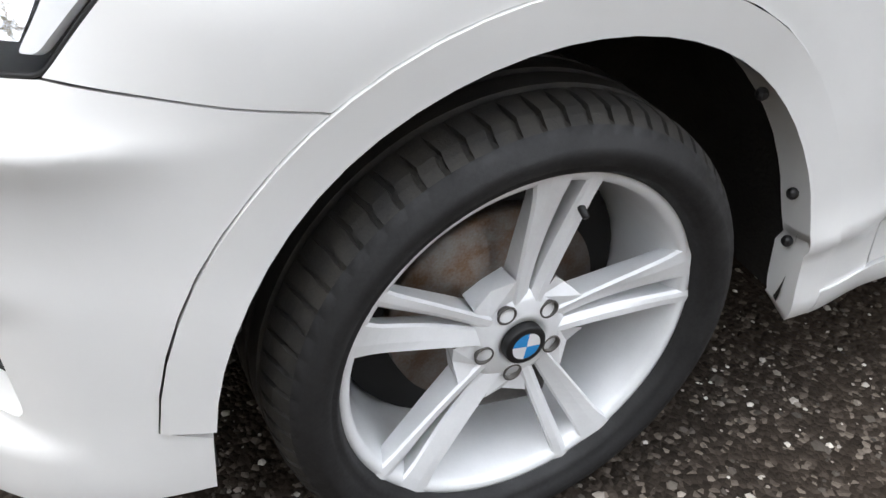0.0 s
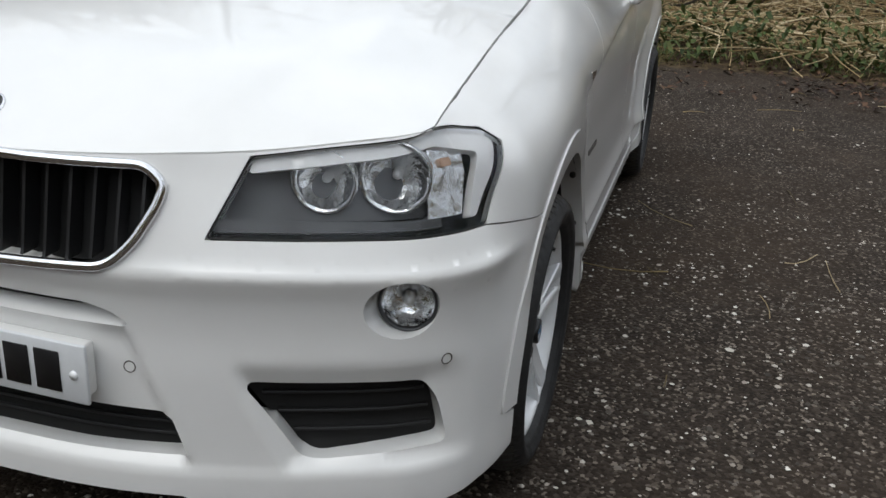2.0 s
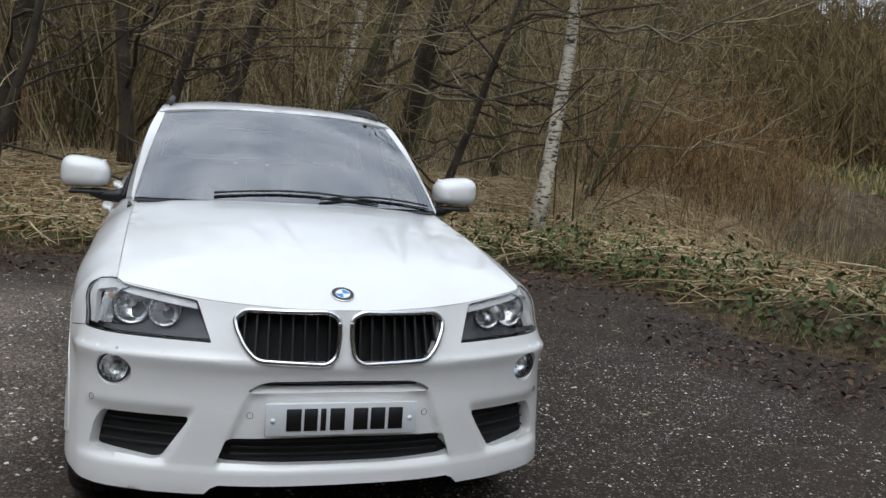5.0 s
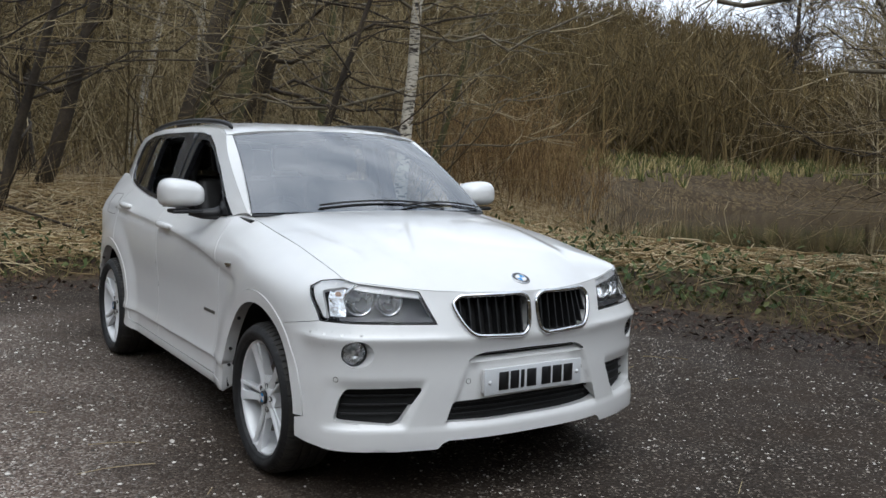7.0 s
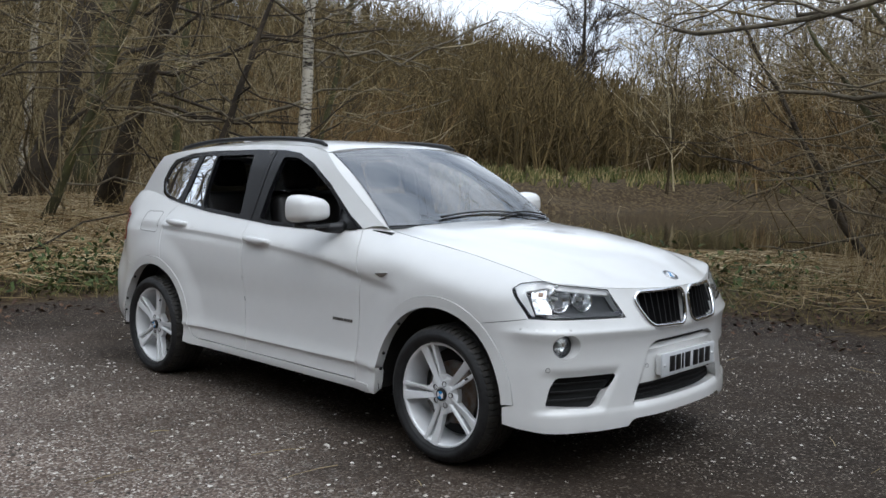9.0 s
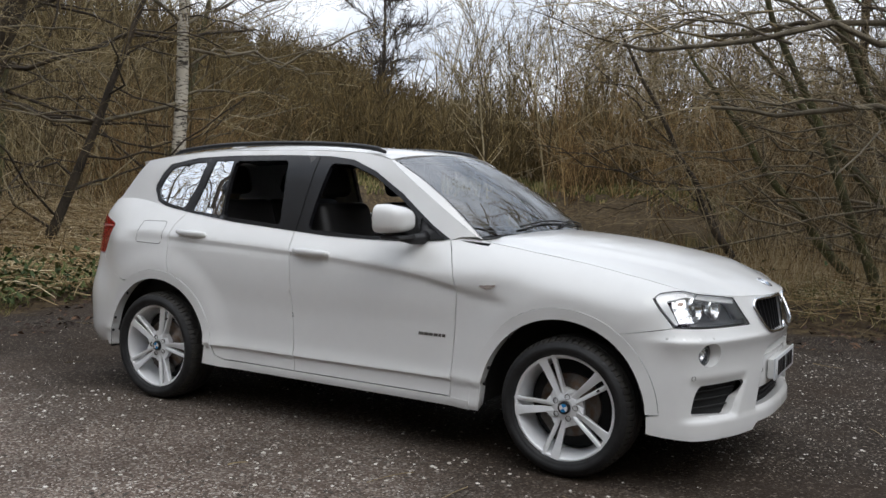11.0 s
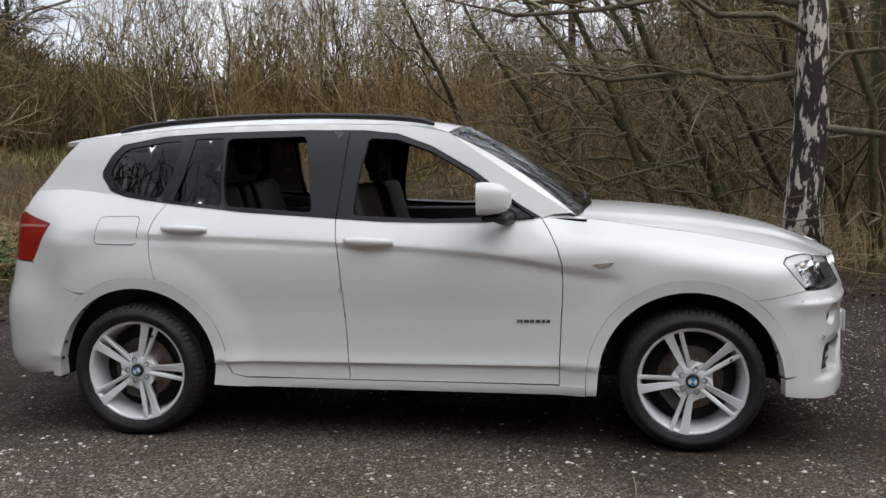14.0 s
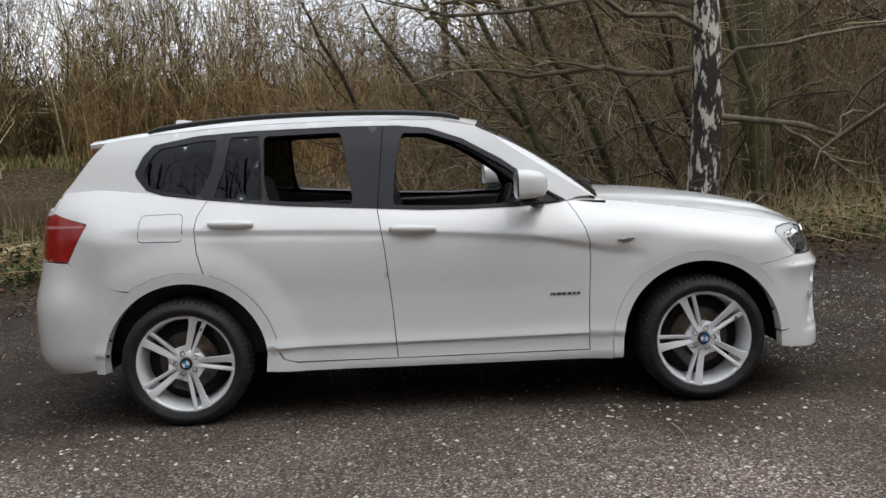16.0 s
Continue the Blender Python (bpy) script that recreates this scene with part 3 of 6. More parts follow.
def patch(surface, outline, holes=(), size=0.03, gap=0.0014, depth=0.014, flip=False, both=True, out=0.0, creases=()):
    """A pressed sheet: the outline on a surface, its rim turned inwards, and its mirror."""
    from mathutils.geometry import delaunay_2d_cdt

    loops = [shrink(resample(outline, size * 0.7), gap)] + [shrink(resample(h, size * 0.6), -gap) for h in holes]
    lo, hi = loops[0].min(0), loops[0].max(0)
    gx, gy = np.meshgrid(np.arange(lo[0], hi[0] + size, size), np.arange(lo[1], hi[1] + size, size * 0.866))
    gx = gx + (np.arange(gx.shape[0]) % 2 * 0.5 * size)[:, None]
    grid = np.stack([gx.ravel(), gy.ravel()], -1)
    grid = grid[inside(grid, loops[0])]
    for h in loops[1:]:
        grid = grid[~inside(grid, h)]
    rim = np.vstack(loops)
    # rows of points set close along pressed edges
    rows = []
    for line in creases:
        c = resample(line, size * 0.8, False)
        ok = inside(c, loops[0])
        for h in loops[1:]:
            ok &= ~inside(c, h)
        c = c[ok]
        if len(c):
            c = c[((c[:, None] - rim[None]) ** 2).sum(-1).min(1) > 0.003**2]
        if len(c) > 1:
            rows.append(c)
    block = np.vstack([rim, *rows])
    far = np.ones(len(grid), bool)
    for i in range(0, len(grid), 1000):
        far[i : i + 1000] = (((grid[i : i + 1000, None] - block[None]) ** 2).sum(-1).min(1)) > (0.5 * size) ** 2
    pts = np.vstack([block, grid[far]])
    edges, k = [], 0
    for loop in loops:
        edges += [(k + i, k + (i + 1) % len(loop)) for i in range(len(loop))]
        k += len(loop)
    for c in rows:
        edges += [(k + i, k + i + 1) for i in range(len(c) - 1) if np.hypot(*(c[i + 1] - c[i])) < 2.0 * size]
        k += len(c)
    co, _, tris, *_ = delaunay_2d_cdt([Vector(p) for p in pts], edges, [], 0, 1e-6)
    co = np.array([tuple(c) for c in co])
    tris = np.array(tris)
    mid = co[tris].mean(1)
    keep = inside(mid, loops[0])
    for h in loops[1:]:
        keep &= ~inside(mid, h)
    tris = tris[keep]
    p = surface(co[:, 0], co[:, 1], out)
    e = 1e-4
    du = surface(co[:, 0] + e, co[:, 1], out) - p
    dv = surface(co[:, 0], co[:, 1] + e, out) - p
    n = np.cross(du, dv)
    n /= np.linalg.norm(n, axis=1)[:, None] + 1e-12
    n = -n if flip else n
    a, b, c = p[tris[:, 0]], p[tris[:, 1]], p[tris[:, 2]]
    wrong = (np.cross(b - a, c - a) * n[tris[:, 0]]).sum(1) < 0
    tris[wrong] = tris[wrong][:, ::-1]
    count = {}
    for t in tris.tolist():
        for u, w in ((t[0], t[1]), (t[1], t[2]), (t[2], t[0])):
            count[(u, w)] = True
    free = [(u, w) for u, w in count if (w, u) not in count]
    verts, faces = p.tolist(), tris.tolist()
    if depth:
        ids = {}
        for v in {q for uw in free for q in uw}:
            ids[v] = len(verts)
            verts += [p[v].tolist(), (p[v] - n[v] * depth).tolist()]
        faces += [(ids[w], ids[u], ids[u] + 1, ids[w] + 1) for u, w in free]
    if both:
        m = len(verts)
        verts = verts + [(x, -y, z) for x, y, z in verts]
        faces = faces + [tuple(q + m for q in f[::-1]) for f in faces]
    return verts, faces


def halves(verts, faces):
    """The left and the right half of a mirrored sheet."""
    m, k = len(verts) // 2, len(faces) // 2
    return (verts[:m], faces[:k]), (verts[m:], [tuple(q - m for q in f) for f in faces[k:]])


def arc(cx, cz, r, a0, a1, n=14):
    return [(cx + r * math.cos(radians(a0 + (a1 - a0) * i / n)), cz + r * math.sin(radians(a0 + (a1 - a0) * i / n))) for i in range(n + 1)]


def rounded(points, r=0.02, n=4):
    """A polygon with its corners rounded."""
    out = []
    p = [np.array(q, float) for q in points]
    for i in range(len(p)):
        a, b, c = p[i - 1], p[i], p[(i + 1) % len(p)]
        ra = min(r, 0.45 * np.linalg.norm(a - b), 0.45 * np.linalg.norm(c - b))
        s, e = b + (a - b) / np.linalg.norm(a - b) * ra, b + (c - b) / np.linalg.norm(c - b) * ra
        out += [tuple((1 - t) ** 2 * s + 2 * t * (1 - t) * b + t * t * e) for t in np.linspace(0, 1, n + 1)]
    return out


def at_x(points):
    """Side-view (x, z) places as (along, z) of the skin."""
    side = PLAN[:, 0] < 0.56
    xs, ss = PLAN[side][::-1, 0], PLAN_S[side][::-1]
    return [(float(np.interp(x, xs, ss)), z) for x, z in points]


def at_y(points):
    """Front-view (y, z) places as (along, z) of the nose."""
    nose = PLAN_S < foot(0.45, 0.87)
    return [(float(np.interp(y, PLAN[nose, 1], PLAN_S[nose])), z) for y, z in points]


car = tagged(new("car"), "clean white five-door sports utility car with silver alloy wheels", "car")


def skin(name, surface, outline, material=PAINT, holes=(), label="", split=False, parent=None, **kw):
    v, f = patch(surface, outline, holes, **kw)
    if split:
        return [part(name, mesh_of(name, *h), material, parent or car, label) for h in halves(v, f)]
    return part(name, mesh_of(name, v, f), material, parent or car, label)


# pressed edges along the flank: above the sill and along the shoulder
def flank_creases(x0, x1):
    xs = np.linspace(x0, x1, 60)
    low = [at_x([(float(x), z) for x in xs]) for z in (0.396, 0.4005, 0.4045, 0.4095)]
    return low + [at_x([(float(x), float(CREASE_Z(x)) + d) for x in xs]) for d in (-0.034, -0.018, -0.004, 0.006)]


# outlines shared by neighbours
ARCH_R, FLARE_R = 0.430, 0.488
SILL_Z = 0.315
f_arch = [(x, z) for x, z in arc(FRONT_X, 0.345, ARCH_R, 0, 180, 22)]
f_flare = [(x, z) for x, z in arc(FRONT_X, 0.345, FLARE_R, 0, 180, 22)]


def on_band(x, y, a, z):
    """Where the skin passes over a place of the plan."""
    for _ in range(40):
        p = band(a, z)
        da, dz = (band(a + 1e-4, z) - p) * 1e4, (band(a, z + 1e-4) - p) * 1e4
        step = np.linalg.solve(np.array([[da[0], dz[0]], [da[1], dz[1]]]), np.array([x - p[0], y - p[1]]))
        a, z = a + float(np.clip(step[0], -0.05, 0.05)), z + float(np.clip(step[1], -0.02, 0.02))
    return a, z


# the shut line of the bonnet: along the nose, then back over the wings
NOSE_Z = curve_fn([(0.0, 0.893), (0.2, 0.896), (0.39, 0.899), (0.52, 0.906), (0.70, 0.925), (0.885, 0.941), (1.0, 0.946)])
seam_top = [(a, float(NOSE_Z(a))) for a in np.linspace(0.0, 0.885, 26).tolist()]
corner = band(*seam_top[-1])
wing_top = []
spot = seam_top[-1]
for x in np.linspace(float(corner[0]), 0.0, 14).tolist()[1:]:
    t = (x - float(corner[0])) / (0.0 - float(corner[0]))
    spot = on_band(x, float(corner[1]) * (1 - t) + float(EDGE_Y(0.0)) * t, *spot)
    wing_top.append(spot)
EDGE = np.array([band(a, z) for a, z in [*seam_top, *wing_top]])
EDGE_GAP = EDGE[:, 2] - hood_raw(EDGE[:, 0], EDGE[:, 1])


def hood(x, y, out=0.0):
    x, y = np.asarray(x, float), np.asarray(y, float)
    d = np.hypot(x[..., None] - EDGE[:, 0], np.abs(y)[..., None] - EDGE[:, 1])
    w = np.exp(-((d / 0.05) ** 2)) + 1e-9 / (d + 0.01)
    lift = (w * EDGE_GAP).sum(-1) / w.sum(-1) * np.exp(-d.min(-1) / 0.14)
    return np.stack([x, y, hood_raw(x, y) + lift + out], -1)


HL_IN_B, HL_IN_T, HL_OUT_T = (0.452, 0.772), (0.521, 0.898), seam_top[-1]
HL_BROW = [HL_IN_T, *[(a, float(NOSE_Z(a)) - 0.006) for a in (0.64, 0.76, 0.83)]]
HL_TOP2, HL_TOP3, HL_TIP, HL_MID, HL_OUT_B = (0.994, 0.938), (1.067, 0.929), (1.092, 0.905), (1.048, 0.851), (0.978, 0.778)
SEAM = (1.216, 0.738)
KIDNEY = rounded([(0.022, 0.868), (0.060, 0.888), (0.345, 0.882), (0.379, 0.853), (0.370, 0.822), (0.335, 0.762), (0.293, 0.724), (0.062, 0.714), (0.030, 0.738), (0.020, 0.80)], 0.032, 6)
VENT = rounded([(0.510, 0.514), (0.832, 0.511), (0.862, 0.468), (0.884, 0.380), (0.640, 0.364), (0.608, 0.372)], 0.02)
FOG_C = (0.800, 0.655)
FOG = [(0.783 + 0.068 * math.cos(t), 0.655 + 0.054 * math.sin(t)) for t in np.linspace(0, 6.02, 24)]

# ---- the car: panels ----
bumper = [(0.0, 0.295), (0.40, 0.295), (0.425, 0.285), (0.447, 0.262), (0.62, 0.258), (0.88, 0.262), (1.02, 0.275), *at_x([(0.417, 0.285), (0.415, 0.365), *[(x, z) for x, z in arc(FRONT_X, 0.345, FLARE_R, 4, 53, 8)]])]
bumper = [*bumper, SEAM, HL_OUT_B, HL_IN_B, *HL_BROW, HL_OUT_T, *seam_top[::-1][1:]]
half_slot = [(0.0, 0.654), (0.24, 0.650), (0.285, 0.638), (0.318, 0.617), (0.30, 0.611), (0.0, 0.617)]


def mirrored_bumper():
    """The whole bumper, both halves in one sheet."""
    full = [*[(-a, z) for a, z in bumper[::-1][1:-1]], *bumper]
    full = [q for i, q in enumerate(full) if i == 0 or math.dist(q, full[i - 1]) > 1e-4]
    m = lambda loop: [(-a, z) for a, z in loop]
    low = [*low_grille_full()]
    slot = [*half_slot, *[(-a, z) for a, z in half_slot[::-1][1:-1]]]

    def both(a, z, out=0.0):
        a = np.asarray(a, float)
        p = band(np.abs(a), z, out)
        p[..., 1] = p[..., 1] * np.where(a < 0, -1, 1)
        return p

    holes = [KIDNEY, m(KIDNEY), rounded(slot, 0.015), low, VENT, m(VENT), FOG, m(FOG)]
    return both, full, holes


def low_grille_full():
    h = [(0.0, 0.364), (0.2, 0.364), (0.412, 0.368), (0.384, 0.449), (0.0, 0.457)]
    return rounded([*h, *[(-a, z) for a, z in h[::-1][1:-1]]], 0.01)


nose_both, full, nose_holes = mirrored_bumper()
nose_lines = []
for d in (-0.034, -0.023, -0.013, -0.004, 0.004, 0.013, 0.024):
    nose_lines += [[(sg * a, 0.714 + d) for a in np.linspace(0.42, 1.05, 40).tolist()] for sg in (1, -1)]
for d in (-0.012, 0.009):
    nose_lines += [[(sg * (0.31 + (0.60 - z) * 0.42 + d), z) for z in np.linspace(0.575, 0.372, 14).tolist()] for sg in (1, -1)]
front_bumper = skin("front_bumper", nose_both, full, PAINT, nose_holes, size=0.0135, depth=0.05, both=False, flip=False, creases=nose_lines, label="white sculpted front bumper with dark air intakes")
# backing and details of the openings
for hole, (name, deep) in zip(nose_holes[2:6], (("upper_intake", 0.06), ("lower_intake", 0.06), ("side_intake", 0.05), ("side_intake", 0.05))):
    back = part(name, mesh_of(name, *patch(nose_both, hole, size=0.05, gap=-0.012, depth=0, both=False, flip=False, out=-0.048)), DARK, car, "black plastic intake mesh")
    a = np.array(hole)
    lo, hi = a.min(0), a.max(0)
    rows = 3 if hi[1] - lo[1] > 0.06 else 1
    for r in range(1, rows + 1):
        z = lo[1] + (hi[1] - lo[1]) * r / (rows + 1)
        s = np.linspace(lo[0], hi[0], 40)
        s = s[inside(np.stack([s, 0 * s + z], -1), a)]
        if len(s) > 3:
            zz = z + 0 * s
            part("slat", mesh_of("slat", *tube(nose_both(s, zz, -0.036), [0.0042] * len(s), 5)), INTAKE, back)
# kidneys
for sgn in (1, -1):
    loop = [(sgn * a, z) for a, z in KIDNEY]
    ring = resample(loop, 0.015)
    grille = part("kidney_grille", mesh_of("kidney_grille", *patch(nose_both, loop, size=0.05, gap=-0.01, depth=0, both=False, flip=False, out=-0.05)), DARK, car, "black kidney grille with vertical slats")
    line = nose_both(ring[:, 0], ring[:, 1], 0.004)
    line = np.vstack([line, line[:2]])
    part("surround", mesh_of("surround", *tube(line, [0.0095] * len(line), 8)), CHROME, grille, "chrome surround")
    a = np.array(loop)
    lo, hi = a.min(0), a.max(0)
    for k in range(1, 9):
        s = lo[0] + (hi[0] - lo[0]) * (k - 0.2) / 8.6
        z = np.linspace(lo[1], hi[1], 24)
        z = z[inside(np.stack([0 * z + s, z], -1), a)]
        if len(z) > 3:
            p, q = nose_both(0 * z + s, z, -0.008), nose_both(0 * z + s, z, -0.045)
            w = np.array([0, 0.003, 0])
            v = np.vstack([p - w, p + w, q + w, q - w]).tolist()
            n = len(z)
            f = [((b % 4) * n + i, (b % 4) * n + i + 1, ((b + 1) % 4) * n + i + 1, ((b + 1) % 4) * n + i) for b in range(4) for i in range(n - 1)]
            part("slat", mesh_of("slat", v, f, smooth=False), BLACK, grille)
# fog lamps
for sgn in (1, -1):
    c = nose_both(sgn * FOG_C[0], FOG_C[1], -0.029)
    fog = tagged(new("fog_lamp"), "round clear fog lamp in a white recess")
    fog.parent = car
    turn = Matrix.Translation(c) @ Matrix.Rotation(radians(14 * sgn), 4, "Z") @ Matrix.Rotation(radians(-90), 4, "Z")
    ts = np.linspace(0, 2 * math.pi, 37)[:-1]
    rim_a, rim_z = sgn * (0.783 + 0.0695 * np.cos(ts)), 0.655 + 0.0555 * np.sin(ts)
    edge = nose_both(rim_a, rim_z, -0.001)
    low = np.array([turn @ Vector((-sgn * 0.0525 * math.cos(t), -0.006, 0.0525 * math.sin(t))) for t in ts])
    rings = [edge + (low - edge) * k + (1 - k) * k * np.array([-0.03, 0, 0]) for k in (0.0, 0.3, 0.6, 0.85, 1.0)]
    rv = np.vstack(rings).tolist()
    rf = [(q * 36 + i, q * 36 + (i + 1) % 36, (q + 1) * 36 + (i + 1) % 36, (q + 1) * 36 + i) for q in range(4) for i in range(36)]
    part("recess", mesh_of("recess", rv, rf if sgn > 0 else [f[::-1] for f in rf]), PAINT, fog)
    for nm, prof, mt in (("bezel", [(0.053, -0.03), (0.0525, 0.004), (0.050, 0.007), (0.047, 0.0), (0.046, -0.03)], LAMPBACK), ("reflector", [(0.049, -0.002), (0.035, -0.022), (0.016, -0.033), (0.001, -0.035)], REFLECT), ("lens", [(0.050, 0.002), (0.035, 0.012), (0.018, 0.016), (0.001, 0.017)], LENS), ("bulb", [(0.011, -0.03), (0.011, -0.012), (0.006, -0.004), (0.0005, -0.003)], SILVER)):
        v, f = lathe([(r * 0.94, y) for r, y in prof] if nm != "bezel" else prof, 32)
        part(nm, mesh_of(nm, [turn @ Vector(q) for q in v], f), mt, fog)
# number plate: writing left as bars
plate = part("number_plate", box(0.860, 0.0, 0.530, 0.008, 0.52, 0.112, 0.003), PLATE, car, "white front number plate with black characters")
bars = [(-0.165, 0.05), (-0.108, 0.045), (-0.066, 0.018), (-0.018, 0.05), (0.062, 0.05), (0.122, 0.05), (0.184, 0.05)]
for y, w in bars:
    part("bar", box(0.8655, y, 0.530, 0.003, w, 0.076, 0.001, 1), INK, plate)
for y in (-0.235, 0.235):
    v, f = lathe([(0.009, 0), (0.008, 0.003), (0.001, 0.005)], 14)
    m = Matrix.Translation((0.864, y, 0.528)) @ Matrix.Rotation(radians(-90), 4, "Z")
    part("screw_cap", mesh_of("screw_cap", [m @ Vector(q) for q in v], f), WHITE, plate)
part("plinth", box(0.840, 0, 0.530, 0.034, 0.50, 0.10, 0.006), PAINT, plate)
# parking sensors
for s, z in ((foot(0.855, 0.315), 0.531), (foot(0.607, 0.812), 0.550)):
    for sgn in (1, -1):
        ring = np.array(arc(sgn * s, z, 0.0105, 0, 360, 18))
        part("parking_sensor", mesh_of("parking_sensor", *tube(nose_both(ring[:, 0], ring[:, 1], 0.0003), [0.0012] * len(ring), 4)), STEEL, front_bumper)
# lower lip under the bumper
part("front_undertray", mesh_of("front_undertray", *patch(lambda u, v, out=0: np.stack([u, v, 0.30 + 0 * u], -1), [(0.74, -0.40), (0.74, 0.40), (0.56, 0.68), (0.45, 0.70), (0.45, -0.70), (0.56, -0.68)], size=0.2, depth=0.02, both=False)), BLACK, car, "black under-tray")

# headlamps
HEAD = [HL_IN_B, *HL_BROW, HL_OUT_T, HL_TOP2, HL_TOP3, HL_TIP, HL_MID, HL_OUT_B]
for sgn in (1, -1):
    def side_of(a, z, out=0.0, sgn=sgn):
        p = band(a, z, out)
        p[..., 1] *= sgn
        return p

    fl = sgn < 0
    lamp = tagged(new("headlamp"), "clear headlamp with twin round reflectors")
    lamp.parent = car
    part("lens", mesh_of("lens", *patch(side_of, rounded(HEAD, 0.012), size=0.025, gap=0.004, depth=0.012, both=False, flip=fl, out=0.001)), LENS, lamp, "clear lens").visible_shadow = False
    part("housing", mesh_of("housing", *patch(side_of, HEAD, size=0.03, gap=0.004, depth=0, both=False, flip=fl, out=-0.085)), LAMPBACK, lamp, "dark grey housing")
    # rim seal
    edge = resample(rounded(HEAD, 0.012), 0.02)
    ln = side_of(edge[:, 0], edge[:, 1], -0.004)
    part("seal", mesh_of("seal", *tube(np.vstack([ln, ln[:2]]), [0.0022] * (len(ln) + 2), 6)), BLACK, lamp)
    # silver brow along the top and the outer end
    up = [(a + 0.002, z - 0.006) for a, z in [*HL_BROW, HL_OUT_T]]
    brow = [*up, (HL_TOP2[0], HL_TOP2[1] - 0.005), (HL_TOP3[0] - 0.004, HL_TOP3[1] - 0.006), (HL_TIP[0] - 0.008, HL_TIP[1]), (HL_MID[0] - 0.008, HL_MID[1]), (HL_OUT_B[0] - 0.006, HL_OUT_B[1] + 0.012), (HL_OUT_B[0] - 0.03, HL_OUT_B[1] + 0.012), (HL_MID[0] - 0.055, HL_MID[1]), (HL_TIP[0] - 0.065, HL_TIP[1] - 0.012), (HL_OUT_T[0], HL_OUT_T[1] - 0.030), (HL_IN_T[0] - 0.006, HL_IN_T[1] - 0.030)]
    part("brow", mesh_of("brow", *patch(side_of, rounded(brow, 0.01), size=0.025, gap=0.001, depth=0.02, both=False, flip=fl, out=-0.012)), SILVER, lamp, "silver upper light bar")
    # low strip
    low = [(HL_IN_B[0] + 0.004, HL_IN_B[1] + 0.004), (HL_IN_B[0] + 0.012, HL_IN_B[1] + 0.026), (HL_OUT_B[0] - 0.1, HL_OUT_B[1] + 0.02), (HL_OUT_B[0] - 0.1, HL_OUT_B[1] + 0.004)]
    part("lower_strip", mesh_of("lower_strip", *patch(side_of, low, size=0.03, gap=0.001, depth=0.03, both=False, flip=fl, out=-0.02)), LAMPBACK, lamp)
    # two reflector bowls
    for s, z, r in ((0.648, 0.852, 0.052), (0.785, 0.858, 0.060)):
        c = side_of(s, z, -0.046)
        turn = Matrix.Translation(c) @ Matrix.Rotation(radians(-90 + 12 * sgn), 4, "Z")
        bowl = part("reflector", mesh_of("reflector", *[[turn @ Vector(q) for q in lathe([(r + 0.004, -0.02), (r + 0.005, 0.008), (r, 0.009), (r * 0.93, -0.004), (r * 0.72, -0.022), (r * 0.4, -0.036), (0.001, -0.042)], 32)[0]], lathe([(1, 0)] * 7, 32)[1]]), REFLECT, lamp, "chromed round reflector")
        v, f = lathe([(0.009, -0.04), (0.009, -0.018), (0.006, -0.011), (0.0005, -0.010)], 16)
        part("bulb", mesh_of("bulb", [turn @ Vector(q) for q in v], f), SILVER, lamp)
    # indicator block
    ind = [(0.85, 0.795), (0.875, 0.912), (1.0, 0.905), (0.99, 0.86), (0.945, 0.795)]
    turnsig = part("indicator", mesh_of("indicator", *patch(side_of, ind, size=0.02, gap=0, depth=0.02, both=False, flip=fl, out=-0.026)), REFLECT, lamp, "ribbed indicator with an amber bulb")
    amb = [(0.905, 0.876), (0.905, 0.890), (0.945, 0.889), (0.945, 0.876)]
    part("amber_bulb", mesh_of("amber_bulb", *patch(side_of, rounded(amb, 0.01), size=0.02, gap=0, depth=0.01, both=False, flip=fl, out=-0.019)), AMBER, lamp)

# bonnet
lip = [tuple(band(a, z)[:2]) for a, z in [*seam_top, *wing_top]]
hood_half = [*[(float(x), float(y)) for x, y in lip], *[(x, float(EDGE_Y(x))) for x in (-0.1, -0.2, -0.4, -0.53)], (-0.575, 0.69), (-0.52, 0.5), (-0.475, 0.3), (-0.455, 0.0)]
hood_full = [*hood_half, *[(x, -y) for x, y in hood_half[::-1][1:-1]]]
bonnet = skin("bonnet", hood, hood_full, PAINT, size=0.035, depth=0.018, both=False, label="white bonnet with two raised creases")


def roundel(parent, m, r):
    """Round blue and white badge."""
    badge = tagged(new("badge"), "round blue and white badge with a black ring")
    badge.parent = parent
    for nm, prof, mt in (("ring", [(r, 0), (r, 0.004), (r * 0.95, 0.0055), (r * 0.92, 0.005), (r * 0.6, 0.005)], INK), ("rim", [(r * 1.03, 0), (r * 1.04, 0.004), (r * 0.97, 0.0062), (r * 0.94, 0.0055)], CHROME), ("inner_rim", [(r * 0.64, 0.004), (r * 0.63, 0.0066), (r * 0.59, 0.0066), (r * 0.58, 0.004)], CHROME)):
        v, f = lathe(prof, 36)
        part(nm, mesh_of(nm, [m @ Vector(q) for q in v], f), mt, badge)
    for q in range(4):
        v = [(0, 0.0063, 0)] + [(r * 0.6 * math.cos(radians(90 * q + 10 * k)), 0.0056, r * 0.6 * math.sin(radians(90 * q + 10 * k))) for k in range(10)]
        f = [(0, k + 1, k + 2) for k in range(9)]
        part("quarter", mesh_of("quarter", [m @ Vector(p) for p in v], [t[::-1] for t in f]), BLUE if q % 2 else WHITE, badge)
    return badge


